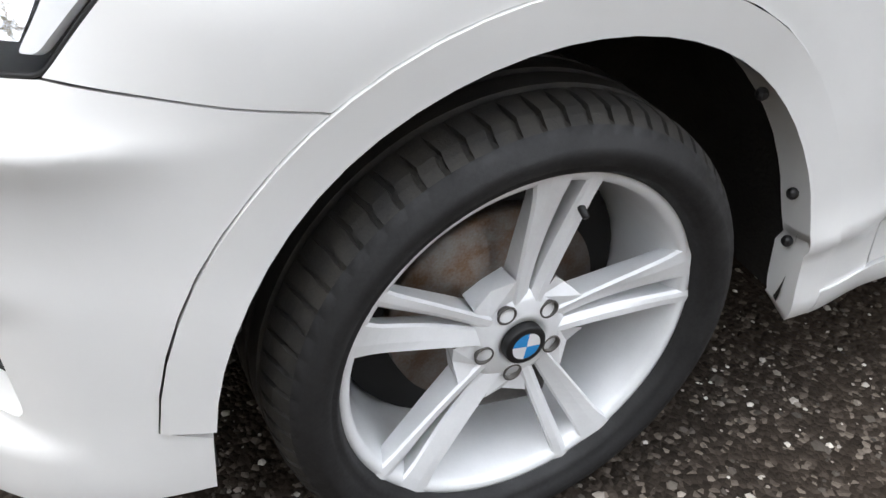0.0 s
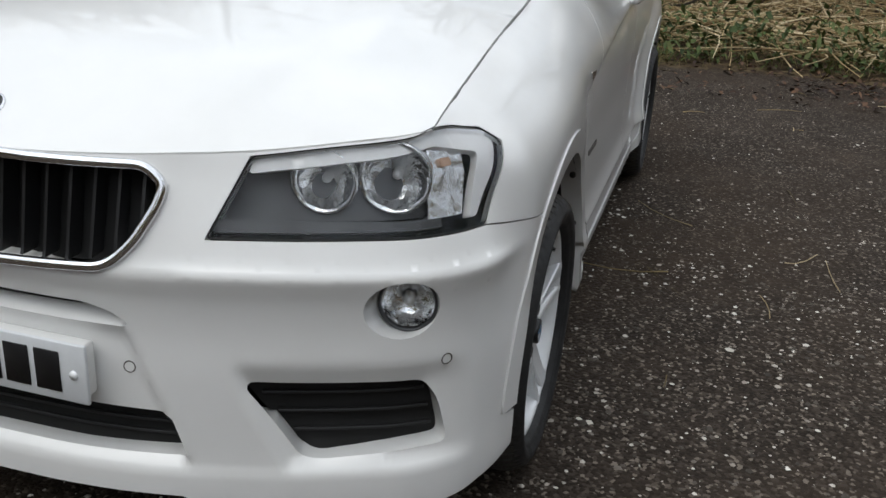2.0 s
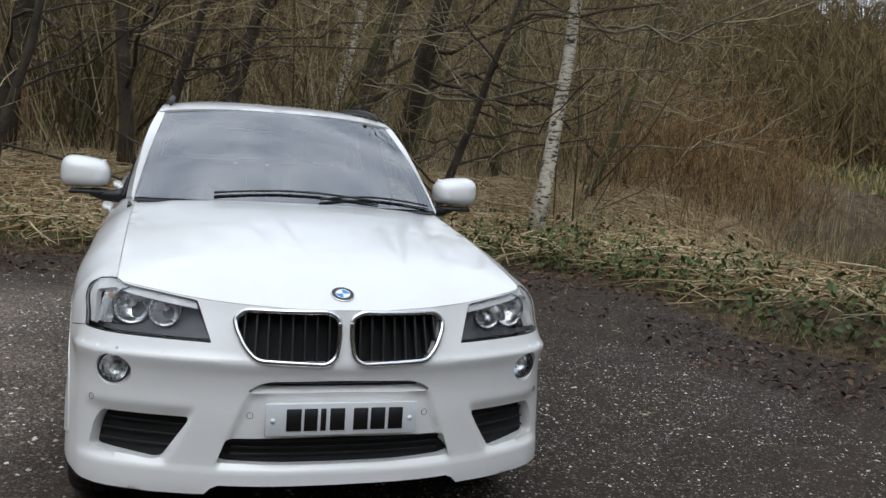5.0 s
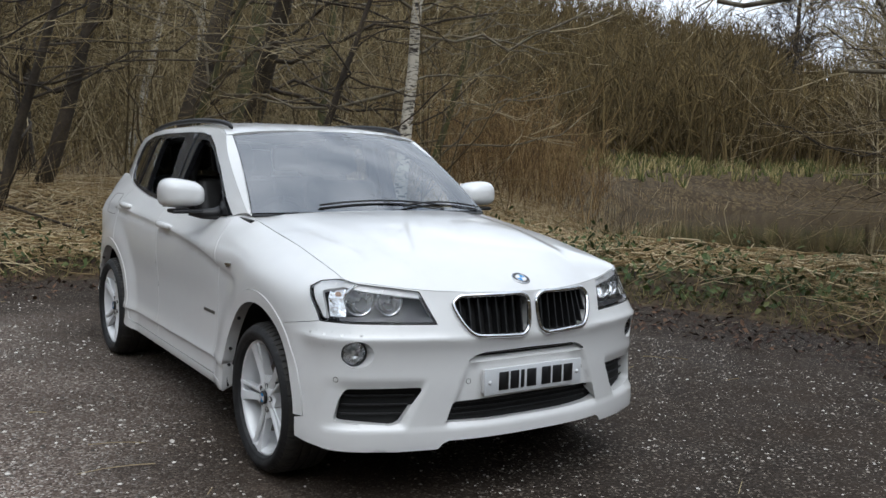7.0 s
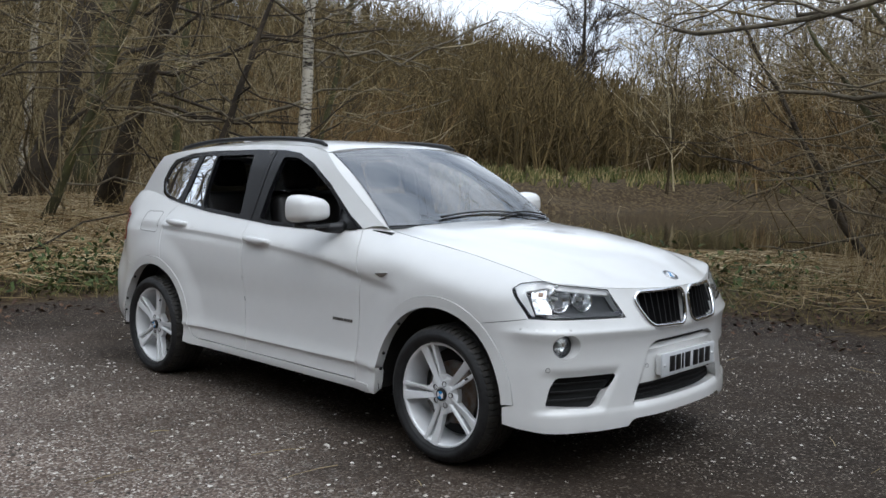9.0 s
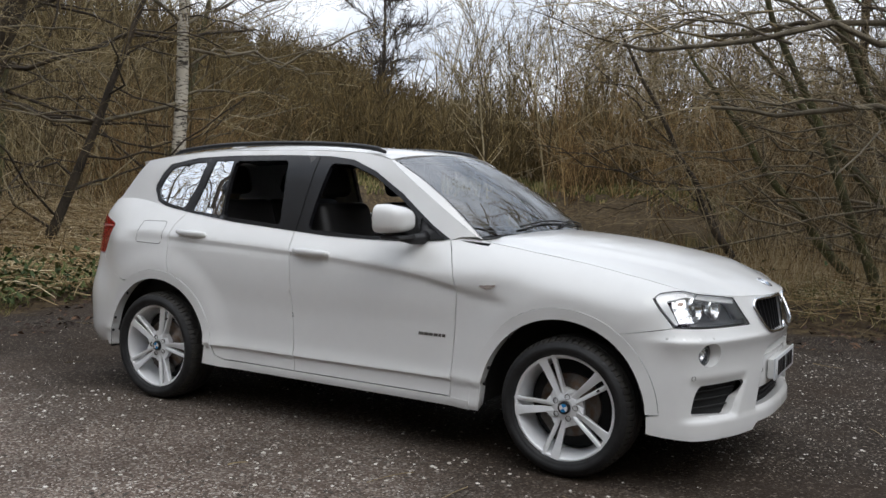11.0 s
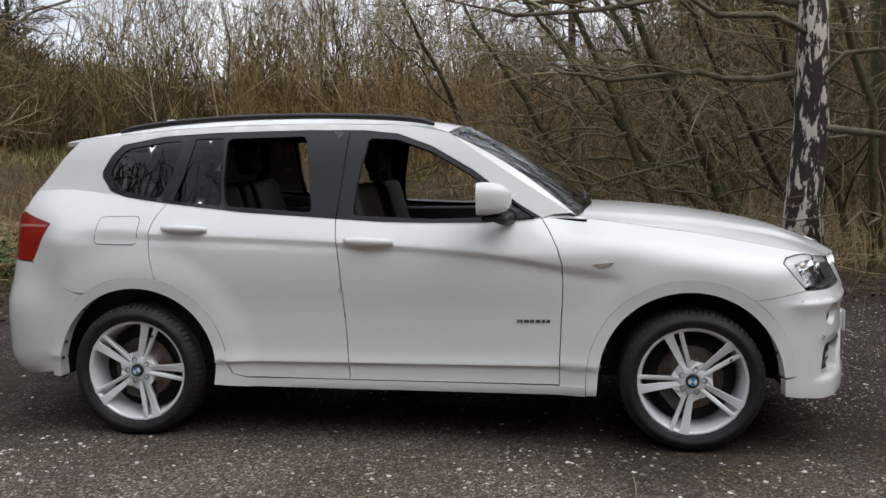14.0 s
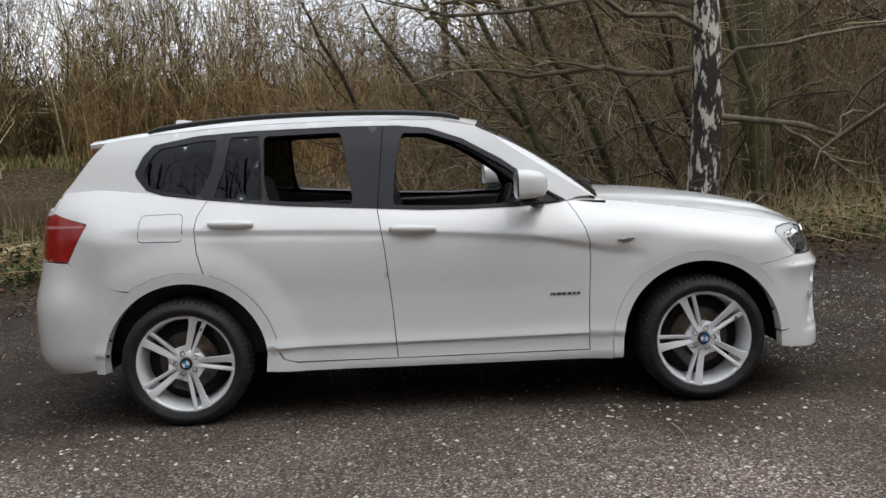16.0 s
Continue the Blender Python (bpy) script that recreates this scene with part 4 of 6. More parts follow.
p0 = hood(0.743, 0.0)
slope = math.degrees(math.atan2(float(hood(0.76, 0)[2] - hood(0.72, 0)[2]), 0.04))
roundel(car, Matrix.Translation((0.743, 0, float(p0[2]) - 0.001)) @ Matrix.Rotation(radians(-slope), 4, "Y") @ Matrix.Rotation(radians(90), 4, "X") @ Matrix.Rotation(radians(90), 4, "Y"), 0.041)

# wings
wing = [SEAM, *at_x([(x, z) for x, z in arc(FRONT_X, 0.345, FLARE_R, 53, 178, 16)]), *at_x([(-0.506, 0.30), (-0.63, 0.30), (-0.628, 0.45), (-0.612, 0.80), (-0.617, 0.90), (-0.64, 0.98), (-0.68, 1.06), (-0.715, 1.115)])]
wing += at_x([(-0.66, 1.135), (-0.60, 1.135), (-0.56, 1.128)]) + at_x([(x, float(TOP_Z(x)) - 0.001) for x in (-0.5, -0.4, -0.25, -0.1)]) + wing_top[::-1] + [HL_OUT_T, HL_TOP2, HL_TOP3, HL_TIP, HL_MID, HL_OUT_B]
wings = skin("wing", band, wing, PAINT, size=0.025, flip=False, split=True, label="white front wing")
# side repeater
for sgn, ob in zip((1, -1), wings):
    loop = at_x([(-0.48, 0.905), (-0.37, 0.915), (-0.40, 0.893), (-0.43, 0.885)])
    v, f = patch(band, rounded(loop, 0.012), size=0.02, gap=0, depth=0.006, flip=False, both=False, out=0.005)
    v = [(x, y * sgn, z) for x, y, z in v]
    part("repeater", mesh_of("repeater", v, f if sgn > 0 else [t[::-1] for t in f]), CHROME, ob, "chrome side repeater")

# wheel-arch flares
def flare(cx, a0, a1, tail_pts, head_pts, name):
    outer = arc(cx, 0.345, FLARE_R, a0, a1, 30)
    inner = arc(cx, 0.345, ARCH_R, a1, a0, 30)
    loop = at_x([*outer, *tail_pts, *inner, *head_pts])
    return skin(name, band, loop, PAINT, size=0.02, gap=0.0006, depth=0.055, flip=False, split=True, out=0.004, label="white wheel-arch flare")


flare(FRONT_X, 4, 176, [(-0.505, 0.33), (-0.504, 0.266), (-0.454, 0.266)], [], "front_arch_flare")
flare(REAR_X, -2, 184, [(-3.273, 0.305), (-3.216, 0.305)], [(-2.355, 0.326), (-2.297, 0.326)], "rear_arch_flare")
# bolts on the inside of the arch lip
for cx in (FRONT_X, REAR_X):
    for sgn in (1, -1):
        for ang in (20, 48, 132, 160, 172):
            x, z = cx + 0.421 * math.cos(radians(ang)), 0.345 + 0.421 * math.sin(radians(ang))
            bm = bmesh.new()
            bmesh.ops.create_uvsphere(bm, u_segments=10, v_segments=6, radius=0.009, matrix=Matrix.Translation((x, sgn * 0.878, z)))
            part("arch_bolt", bm, BLACK, car)
# arch liners
for cx in (FRONT_X, REAR_X):
    for sgn in (1, -1):
        vs, fs, n = [], [], 26
        for j, (y, r) in enumerate(((0.885, 0.431), (0.86, 0.446), (0.72, 0.46), (0.58, 0.46), (0.565, 0.30), (0.56, 0.05))):
            for i in range(n + 1):
                a = radians(-7 + 194 * i / n)
                vs.append((cx + r * math.cos(a), sgn * y, 0.345 + r * math.sin(a)))
        for j in range(5):
            fs += [(j * (n + 1) + i, j * (n + 1) + i + 1, (j + 1) * (n + 1) + i + 1, (j + 1) * (n + 1) + i) for i in range(n)]
        part("arch_liner", mesh_of("arch_liner", vs, fs), LINER, car, "black arch liner")

# doors
BELT = [(-1.76, 1.118), (-1.50, 1.10), (-1.0, 1.095), (-0.80, 1.108), (-0.717, 1.118)]
front_door = at_x([(-0.632, SILL_Z), (-0.630, 0.45), (-0.614, 0.80), (-0.619, 0.90), (-0.642, 0.98), (-0.682, 1.06), (-0.717, 1.116), (-0.80, 1.107), (-1.0, 1.094), (-1.25, 1.094), (-1.50, 1.099), (-1.745, 1.116), (-1.714, 0.90), (-1.686, 0.60), (-1.668, SILL_Z + 0.005)])
rear_door = at_x([(-1.670, SILL_Z + 0.005), (-1.688, 0.60), (-1.716, 0.90), (-1.747, 1.116), (-2.0, 1.134), (-2.23, 1.149), (-2.45, 1.172), (-2.655, 1.195), (-2.70, 1.12), (-2.712, 1.05), (-2.70, 0.93), (-2.665, 0.812), *[(x, z) for x, z in arc(REAR_X, 0.345, FLARE_R + 0.002, 72, 14, 8)], (-2.315, 0.42), (-2.27, 0.345), (-2.2, SILL_Z + 0.01)])
doors = []
for nm, loop in (("front_door", front_door), ("rear_door", rear_door)):
    doors.append(skin(nm, band, loop, PAINT, size=0.02, flip=False, split=True, label="white side door", creases=flank_creases(-0.60, -2.70)))
# sills
skin("sill", band, at_x([(-0.506, 0.262), (-0.506, 0.312), (-2.2, 0.322), (-2.275, 0.345), (-2.325, 0.43), (-2.36, 0.40), (-2.37, 0.285), (-2.2, 0.275)]), PAINT, size=0.03, flip=False, split=True, depth=0.06, out=0.004, label="white side skirt")
# rear quarters
quarter = at_x([(-2.668, 0.812), (-2.702, 0.93), (-2.714, 1.05), (-2.702, 1.12), (-2.657, 1.195), (-2.80, 1.214), (-2.98, 1.246), (-3.1, 1.26), (-3.28, 1.275)]) + [(foot(-3.56, 0.745), 1.262), (foot(-3.56, 0.745), 1.163), *at_x([(-3.30, 1.10)]), *at_x([(-3.42, 0.90), (-3.30, 0.80)]), *at_x([(-3.12, 0.75), *[(x, z) for x, z in arc(REAR_X, 0.345, FLARE_R, 125, 73, 6)]])]
skin("rear_quarter", band, quarter, PAINT, size=0.03, flip=False, split=True, label="white rear quarter panel")
tail_lamp = [(foot(-3.50, 0.72), 1.16), *at_x([(-3.30, 1.098), (-3.42, 0.902)]), (foot(-3.52, 0.70), 0.905), (foot(-3.60, 0.56), 0.93), (foot(-3.61, 0.54), 1.13)]
tails = skin("tail_lamp", band, rounded(tail_lamp, 0.012), RED, size=0.025, flip=False, split=True, out=0.004, label="red tail lamp with a pale stripe")
stripe = [(foot(-3.56, 0.66), 1.095), *at_x([(-3.31, 1.094), (-3.33, 1.083)]), (foot(-3.56, 0.66), 1.075)]
for ob, (v, f) in zip(tails, halves(*patch(band, stripe, size=0.03, depth=0.004, flip=False, out=0.0065))):
    part("stripe", mesh_of("stripe", v, f), LIGHTRED, ob)
rear_bumper = [*at_x([(-3.28, 0.80), (-3.42, 0.895)]), (foot(-3.52, 0.70), 0.90), (LENGTH, 0.86), (LENGTH, 0.26), (foot(-3.60, 0.6), 0.27), *at_x([(-3.40, 0.30), (-3.25, 0.33), *[(x, z) for x, z in arc(REAR_X, 0.345, FLARE_R, 180, 126, 8)], (-3.12, 0.748)])]
skin("rear_bumper", band, rear_bumper, PAINT, size=0.035, flip=False, label="white rear bumper")
gate_low = [(foot(-3.565, 0.742), 0.902), (foot(-3.565, 0.742), 1.175), (LENGTH, 1.18), (LENGTH, 0.862)]
skin("tailgate_panel", band, gate_low, PAINT, size=0.04, flip=False, label="white tailgate")
# upper tailgate with rear window
gate = [(0.0, 1.165), *[(float(glasshouse(TAIL_EDGE(z), z)) - 0.002, z) for z in (1.165, 1.21, 1.262, 1.30, 1.38, 1.45, 1.525)], (0.0, 1.545)]
skin("tailgate_frame", tail, gate, PAINT, [[(-0.02, 1.23), (0.60, 1.235), (0.50, 1.48), (-0.02, 1.50)]], size=0.04, flip=True, label="white tailgate frame")
skin("rear_window", tail, [(0.0, 1.225), (0.61, 1.23), (0.505, 1.485), (0.0, 1.505)], PRIVACY, size=0.06, depth=0, out=-0.006, label="dark rear window")
# fuel flap
fuel = at_x([(-3.00, 1.135), (-2.775, 1.137), (-2.775, 0.995), (-3.01, 1.0)])
ring = resample(rounded(fuel, 0.03), 0.02)
ln = band(ring[:, 0], ring[:, 1], -0.0008) * [1, -1, 1]
part("fuel_flap_joint", mesh_of("fuel_flap_joint", *tube(np.vstack([ln, ln[:2]]), [0.0022] * (len(ln) + 2), 4)), STEEL, car, "thin shut line of the fuel flap")

# cabin sides: white frame round the windows
win_low = [(-0.717, 1.120), (-0.80, 1.110), (-1.0, 1.098), (-1.25, 1.097), (-1.50, 1.102), (-1.79, 1.122), (-2.23, 1.152), (-2.68, 1.202), (-2.90, 1.232), (-2.99, 1.262)]
win_rear = [(-3.05, 1.335), (-3.055, 1.365), (-3.01, 1.45), (-2.955, 1.505)]
win_top = [(-2.71, 1.547), (-2.40, 1.562), (-1.92, 1.568), (-1.62, 1.562), (-1.45, 1.543), (-1.27, 1.478), (-1.06, 1.358), (-0.83, 1.188)]
windows = [*win_low, *win_rear, *win_top]
frame_out = [(-0.66, 1.136), (-0.575, 1.14), (-0.875, 1.335), (-1.19, 1.543), (-1.40, 1.584), (-1.9, 1.599), (-2.5, 1.591), (-3.0, 1.554), (-3.22, 1.53), (-3.30, 1.45), (-3.42, 1.30), (-3.46, 1.262), (-3.40, 1.262)]
ring_low = [(-3.28, 1.27), (-3.1, 1.256), (-2.98, 1.242), (-2.70, 1.198)]
skin("cabin_side", flank, [*frame_out, *ring_low, *[(x, z - 0.004) for x, z in win_low[-4::-1]]], PAINT, [windows], size=0.03, gap=0.0005, depth=0.02, flip=True, split=True, label="white pillars and roof side")


def hole_of(points, r=0.03):
    return rounded(points, r)


W_FRONT = hole_of([(-0.90, 1.128), (-1.25, 1.118), (-1.66, 1.135), (-1.645, 1.30), (-1.60, 1.52), (-1.45, 1.512), (-1.27, 1.448), (-1.06, 1.325), (-0.945, 1.24)], 0.03)
W_REAR = hole_of([(-1.875, 1.152), (-2.33, 1.186), (-2.35, 1.30), (-2.35, 1.528), (-1.93, 1.535), (-1.90, 1.33)], 0.03)
W_FIX = hole_of([(-2.36, 1.19), (-2.62, 1.212), (-2.565, 1.36), (-2.53, 1.53), (-2.375, 1.532)], 0.01)
W_QUART = hole_of([(-2.70, 1.225), (-2.88, 1.252), (-2.975, 1.285), (-3.01, 1.345), (-2.97, 1.43), (-2.92, 1.482), (-2.71, 1.515), (-2.60, 1.522), (-2.635, 1.36)], 0.03)
frames = skin("window_frame", flank, windows, TRIM, [W_FRONT, W_REAR, W_FIX, W_QUART], size=0.03, gap=0.001, depth=0.03, flip=True, split=True, out=-0.003, label="black window trim and pillars")
for sgn in (1, -1):
    for loop in (W_FIX, W_QUART):
        v, f = patch(flank, loop, size=0.05, gap=-0.004, depth=0, both=False, out=-0.010)
        part("side_window", mesh_of("side_window", [(x, sgn * y, z) for x, y, z in v], f if sgn > 0 else [t[::-1] for t in f]), PRIVACY, frames[0 if sgn > 0 else 1], "dark privacy glass")
    # shut line between the doors' frames
    ln = flank(np.linspace(-1.745, -1.70, 10), np.linspace(1.118, 1.565, 10), -0.002) * [1, sgn, 1]
    part("door_joint", mesh_of("door_joint", *tube(ln, [0.003] * 10, 5)), DARK, frames[0 if sgn > 0 else 1])

# roof
roof_xs = np.linspace(-1.19, -3.24, 24)
edge = [(float(x), float(glasshouse(x, ROOF_E(x))) - 0.001) for x in roof_xs]
roof_half = [(-1.142, 0.0), (-1.15, 0.3), (-1.17, 0.5), *edge, (-3.33, 0.50), (-3.36, 0.3), (-3.37, 0.0)]
roof_panel = skin("roof", roof, [*roof_half, *[(x, -y) for x, y in roof_half[::-1][1:-1]]], PAINT, size=0.045, depth=0.022, both=False, flip=False, label="white roof with rear spoiler")
# underside lining
skin("headliner", lambda u, v, out=0: roof(u, v, -0.035), [(-1.2, 0.0), (-1.22, 0.54), (-1.4, 0.595), (-2.9, 0.555), (-3.15, 0.48), (-3.15, 0.0)], LINING, size=0.1, depth=0, label="grey headliner")
for sgn in (1, -1):
    xs = np.linspace(-1.27, -3.0, 30)
    up = 0.018 + 0.022 * np.sin(np.pi * np.clip((xs + 1.27) / (-1.73), 0, 1)) ** 0.35
    ys = glasshouse(xs, ROOF_E(xs)) - 0.045
    line = roof(xs, ys) + np.stack([0 * xs, 0 * xs, up - 0.008], -1)
    line[:, 1] *= sgn
    part("roof_rail", mesh_of("roof_rail", *tube(line, [0.008] + [0.015] * 28 + [0.008], 8)), BLACK, roof_panel, "black roof rail")
fin = [(-2.78, 0.0), (-2.83, 0.026), (-2.92, 0.055), (-2.965, 0.058), (-2.975, 0.0)]
vs = [(x, s * (0.024 if z < 0.03 else 0.009), float(ROOF_C(x)) + z - 0.002) for s in (1, -1) for x, z in fin]
part("aerial_fin", mesh_of("aerial_fin", vs, [(0, 1, 2, 3, 4)[::-1], (5, 6, 7, 8, 9), (0, 5, 6, 1)[::-1], (1, 6, 7, 2)[::-1], (2, 7, 8, 3)[::-1], (3, 8, 9, 4)[::-1]], smooth=False), PAINT, roof_panel, "white roof aerial")

# windscreen
us = [(-1, 0), (1, 0), (1, 1), (-1, 1)]
w = part("windscreen", mesh_of("windscreen", *patch(screen, us, size=0.06, gap=0.012, depth=0, both=False)), SCREEN, car, "windscreen glass")
w.visible_shadow = False
for u0, u1, v0, v1 in ((-1, 1, -0.01, 0.045), (-1, 1, 0.965, 1.0), (-1, -0.965, 0, 1), (0.965, 1, 0, 1)):
    part("screen_edge", mesh_of("screen_edge", *patch(screen, [(u0, v0), (u1, v0), (u1, v1), (u0, v1)], size=0.05, gap=0, depth=0.006, both=False, out=-0.004)), GLOSS, w)
part("mirror_sensor", mesh_of("mirror_sensor", *patch(screen, rounded([(-0.09, 0.80), (0.09, 0.80), (0.09, 0.96), (-0.09, 0.96)], 0.05), size=0.04, gap=0, depth=0.05, both=False, out=-0.012)), BLACK, w, "black mirror mount behind the glass")
for sgn in (1, -1):
    vv = np.linspace(-0.02, 1.0, 20)
    inner = screen(1.0 + 0 * vv, vv, 0.0)
    lower = np.array([(-0.575, 1.14), (-0.875, 1.335), (-1.19, 1.543)])
    outer = flank(np.interp(vv, [0, 0.48, 1], lower[:, 0]), np.interp(vv, [0, 0.48, 1], lower[:, 1]), -0.001)
    v = np.vstack([inner - [0, 0.004, 0.002], outer]) * [1, sgn, 1]
    f = [(i, i + 1, i + 21, i + 20) if sgn < 0 else (i, i + 20, i + 21, i + 1) for i in range(19)]
    part("pillar_return", mesh_of("pillar_return", v.tolist(), f), PAINT, car)
# scuttle
part("scuttle", mesh_of("scuttle", *patch(lambda u, v, out=0: np.stack([-0.40 - 0.10 * u**2 - v * 0.12 - 0.09 * u**2 * v, u * 0.745, 1.118 - 0.01 * u**2 + 0.012 * v], -1), [(-1, 0), (1, 0), (1, 1), (-1, 1)], size=0.06, depth=0.02, both=False, flip=False)), BLACK, car, "black scuttle panel")
for y0, y1, x0, v0 in ((-0.38, 0.42, -0.49, 0.10), (0.12, 0.70, -0.50, 0.085)):
    u = np.linspace(y0 / 0.74, y1 / 0.74, 14)
    arm = screen(u, v0 - 0.07 + 0.11 * np.sin(np.linspace(0.4, 2.9, 14)) * 0.6, 0.016)
    wiper = part("wiper", mesh_of("wiper", *tube(arm, [0.0065, *[0.005] * 12, 0.003], 6)), BLACK, car, "black wiper")
    blade = screen(u, v0 - 0.085 + 0.11 * np.sin(np.linspace(0.4, 2.9, 14)) * 0.6, 0.006)
    part("blade", mesh_of("blade", *tube(blade, [0.0035] * 14, 5)), RUBBER, wiper)

# door mirrors
def mirror_shell(sgn):
    vs, fs, n = [], [], 32
    secs = ((0.0, 0.30, 0.30), (0.006, 0.56, 0.54), (0.022, 0.78, 0.75), (0.05, 0.92, 0.90), (0.09, 0.99, 0.98), (0.125, 1.0, 1.0), (0.158, 0.98, 0.97))
    for dx, sy, sz in secs:
        for i in range(n):
            a = 2 * math.pi * i / n
            c, s = math.cos(a), math.sin(a)
            y = math.copysign(abs(c) ** 0.62, c) * 0.116 * sy
            # flat underneath, rounded on top, shallower towards the door
            z = math.copysign(abs(s) ** (0.70 if s > 0 else 0.5), s) * (0.082 if s > 0 else 0.068) * sz
            z = z * (1.0 + 0.13 * y / 0.116) + 0.004 * (y / 0.116)
            vs.append((-dx, y, z))
    for j in range(len(secs) - 1):
        fs += [(j * n + i, j * n + (i + 1) % n, (j + 1) * n + (i + 1) % n, (j + 1) * n + i) for i in range(n)]
    fs += [list(range(n))[::-1]]
    return [(x - 0.855, sgn * (0.95 + y), 1.218 + z) for x, y, z in vs], fs if sgn > 0 else [tuple(q[::-1]) for q in fs]


for sgn in (1, -1):
    ob = tagged(new("door_mirror"), "white door mirror on a black foot")
    ob.parent = car
    part("shell", mesh_of("shell", *mirror_shell(sgn)), PAINT, ob)
    part("mirror_glass", box(-1.002, sgn * 0.95, 1.218, 0.008, 0.18, 0.135, 0.004), CHROME, ob)
    part("lower_cover", box(-0.935, sgn * 0.935, 1.132, 0.12, 0.17, 0.022, 0.010, 3), BLACK, ob)
    ln = [(-0.93, sgn * 0.92, 1.13), (-0.90, sgn * 0.86, 1.118), (-0.875, sgn * 0.80, 1.118), (-0.87, sgn * 0.765, 1.13)]
    part("foot", mesh_of("foot", *tube(ln, [0.022, 0.028, 0.032, 0.036], 10)), BLACK, ob)
    v, f = patch(flank, [(-0.75, 1.118), (-0.90, 1.108), (-0.905, 1.225)], size=0.05, gap=0, depth=0.01, both=False, out=0.003)
    part("corner_cover", mesh_of("corner_cover", [(x, sgn * y, z) for x, y, z in v], f if sgn > 0 else [t[::-1] for t in f]), BLACK, ob)

# door handles
for x0, x1, z0, pair in ((-2.635, -2.40, 1.075, 1), (-1.685, -1.44, 1.012, 0)):
    for k, sgn in ((0, 1), (1, -1)):
        xs = np.linspace(x0, x1, 12)
        a = [q[0] for q in at_x([(x, 1) for x in xs])]
        z = z0 - 0.008 * np.linspace(0, 1, 12) + 0.004
        ln = band(a, z, 0.012 + 0.012 * np.sin(np.linspace(0, np.pi, 12)) ** 0.5) * [1, sgn, 1]
        r = 0.013 + 0.009 * np.sin(np.linspace(0.15, np.pi - 0.1, 12))
        h = part("door_handle", mesh_of("door_handle", *tube(ln, r.tolist(), 10)), PAINT, doors[pair][k], "white pull handle")
        cup = band(a, z - 0.004, 0.0015) * [1, sgn, 1]
        part("grip_recess", mesh_of("grip_recess", *tube(cup, (0.9 * r).tolist(), 8)), PAINT, doors[pair][k])
# badge bars on the front doors
for k, sgn in ((0, 1), (1, -1)):
    for x0, x1 in ((-0.838, -0.808), (-0.803, -0.778), (-0.774, -0.752), (-0.745, -0.722), (-0.716, -0.700), (-0.694, -0.676)):
        loop = at_x([(x0, 0.617), (x1, 0.616), (x1 + 0.003, 0.631), (x0 + 0.003, 0.632)])
        v, f = patch(band, loop, size=0.02, gap=0, depth=0.004, flip=False, both=False, out=0.003)
        part("door_badge", mesh_of("door_badge", [(x, sgn * y, z) for x, y, z in v], f if sgn > 0 else [t[::-1] for t in f]), STEEL, doors[0][k], "small grey badge bar")

# ---- the car: wheels ----
def tyre_mesh():
    prof = [(0.262, -0.004), (0.269, 0.006), (0.273, 0.017), (0.279, 0.024), (0.284, 0.0235), (0.288, 0.0285), (0.302, 0.033), (0.312, 0.0325), (0.314, 0.0305), (0.325, 0.026), (0.335, 0.015)]
    tread = [(0.343, 0.002), (0.348, -0.010), (0.3515, -0.030), (0.3515, -0.052), (0.344, -0.054), (0.344, -0.062), (0.3525, -0.064), (0.3525, -0.098), (0.344, -0.100), (0.344, -0.110), (0.3525, -0.112), (0.3525, -0.146), (0.344, -0.148), (0.344, -0.156), (0.3515, -0.158), (0.3515, -0.185), (0.346, -0.205)]
    back = [(0.33, -0.222), (0.29, -0.228), (0.25, -0.215)]
    blocks, vs, fs = 68, [], []
    pr = prof + tread + back
    k = len(pr)
    angs = []
    for b in range(blocks):
        angs += [((b + q) / blocks, d) for q, d in ((0.0, 0), (0.72, 0), (0.76, 1), (0.96, 1))]
    for a, deep in angs:
        for r, y in pr:
            shoulder = deep and 0.336 < r and (y > -0.05 or y < -0.16)
            rr = r - 0.007 if shoulder else r
            t = 2 * math.pi * (a + (0.12 * (y + 0.03) if y < 0 else 0.0) * 0.6)
            vs.append((rr * math.cos(t), y, rr * math.sin(t)))
    n = len(angs)
    for i in range(n):
        j = (i + 1) % n
        fs += [(i * k + q, i * k + q + 1, j * k + q + 1, j * k + q) for q in range(k - 1)]
    me = mesh_of("tyre", vs, fs, RUBBER)
    me.materials.append(TREAD)
    for p in me.polygons:
        q = p.index % (k - 1)
        if len(prof) - 1 <= q < len(prof) + len(tread):
            p.material_index, p.use_smooth = 1, False
    return me


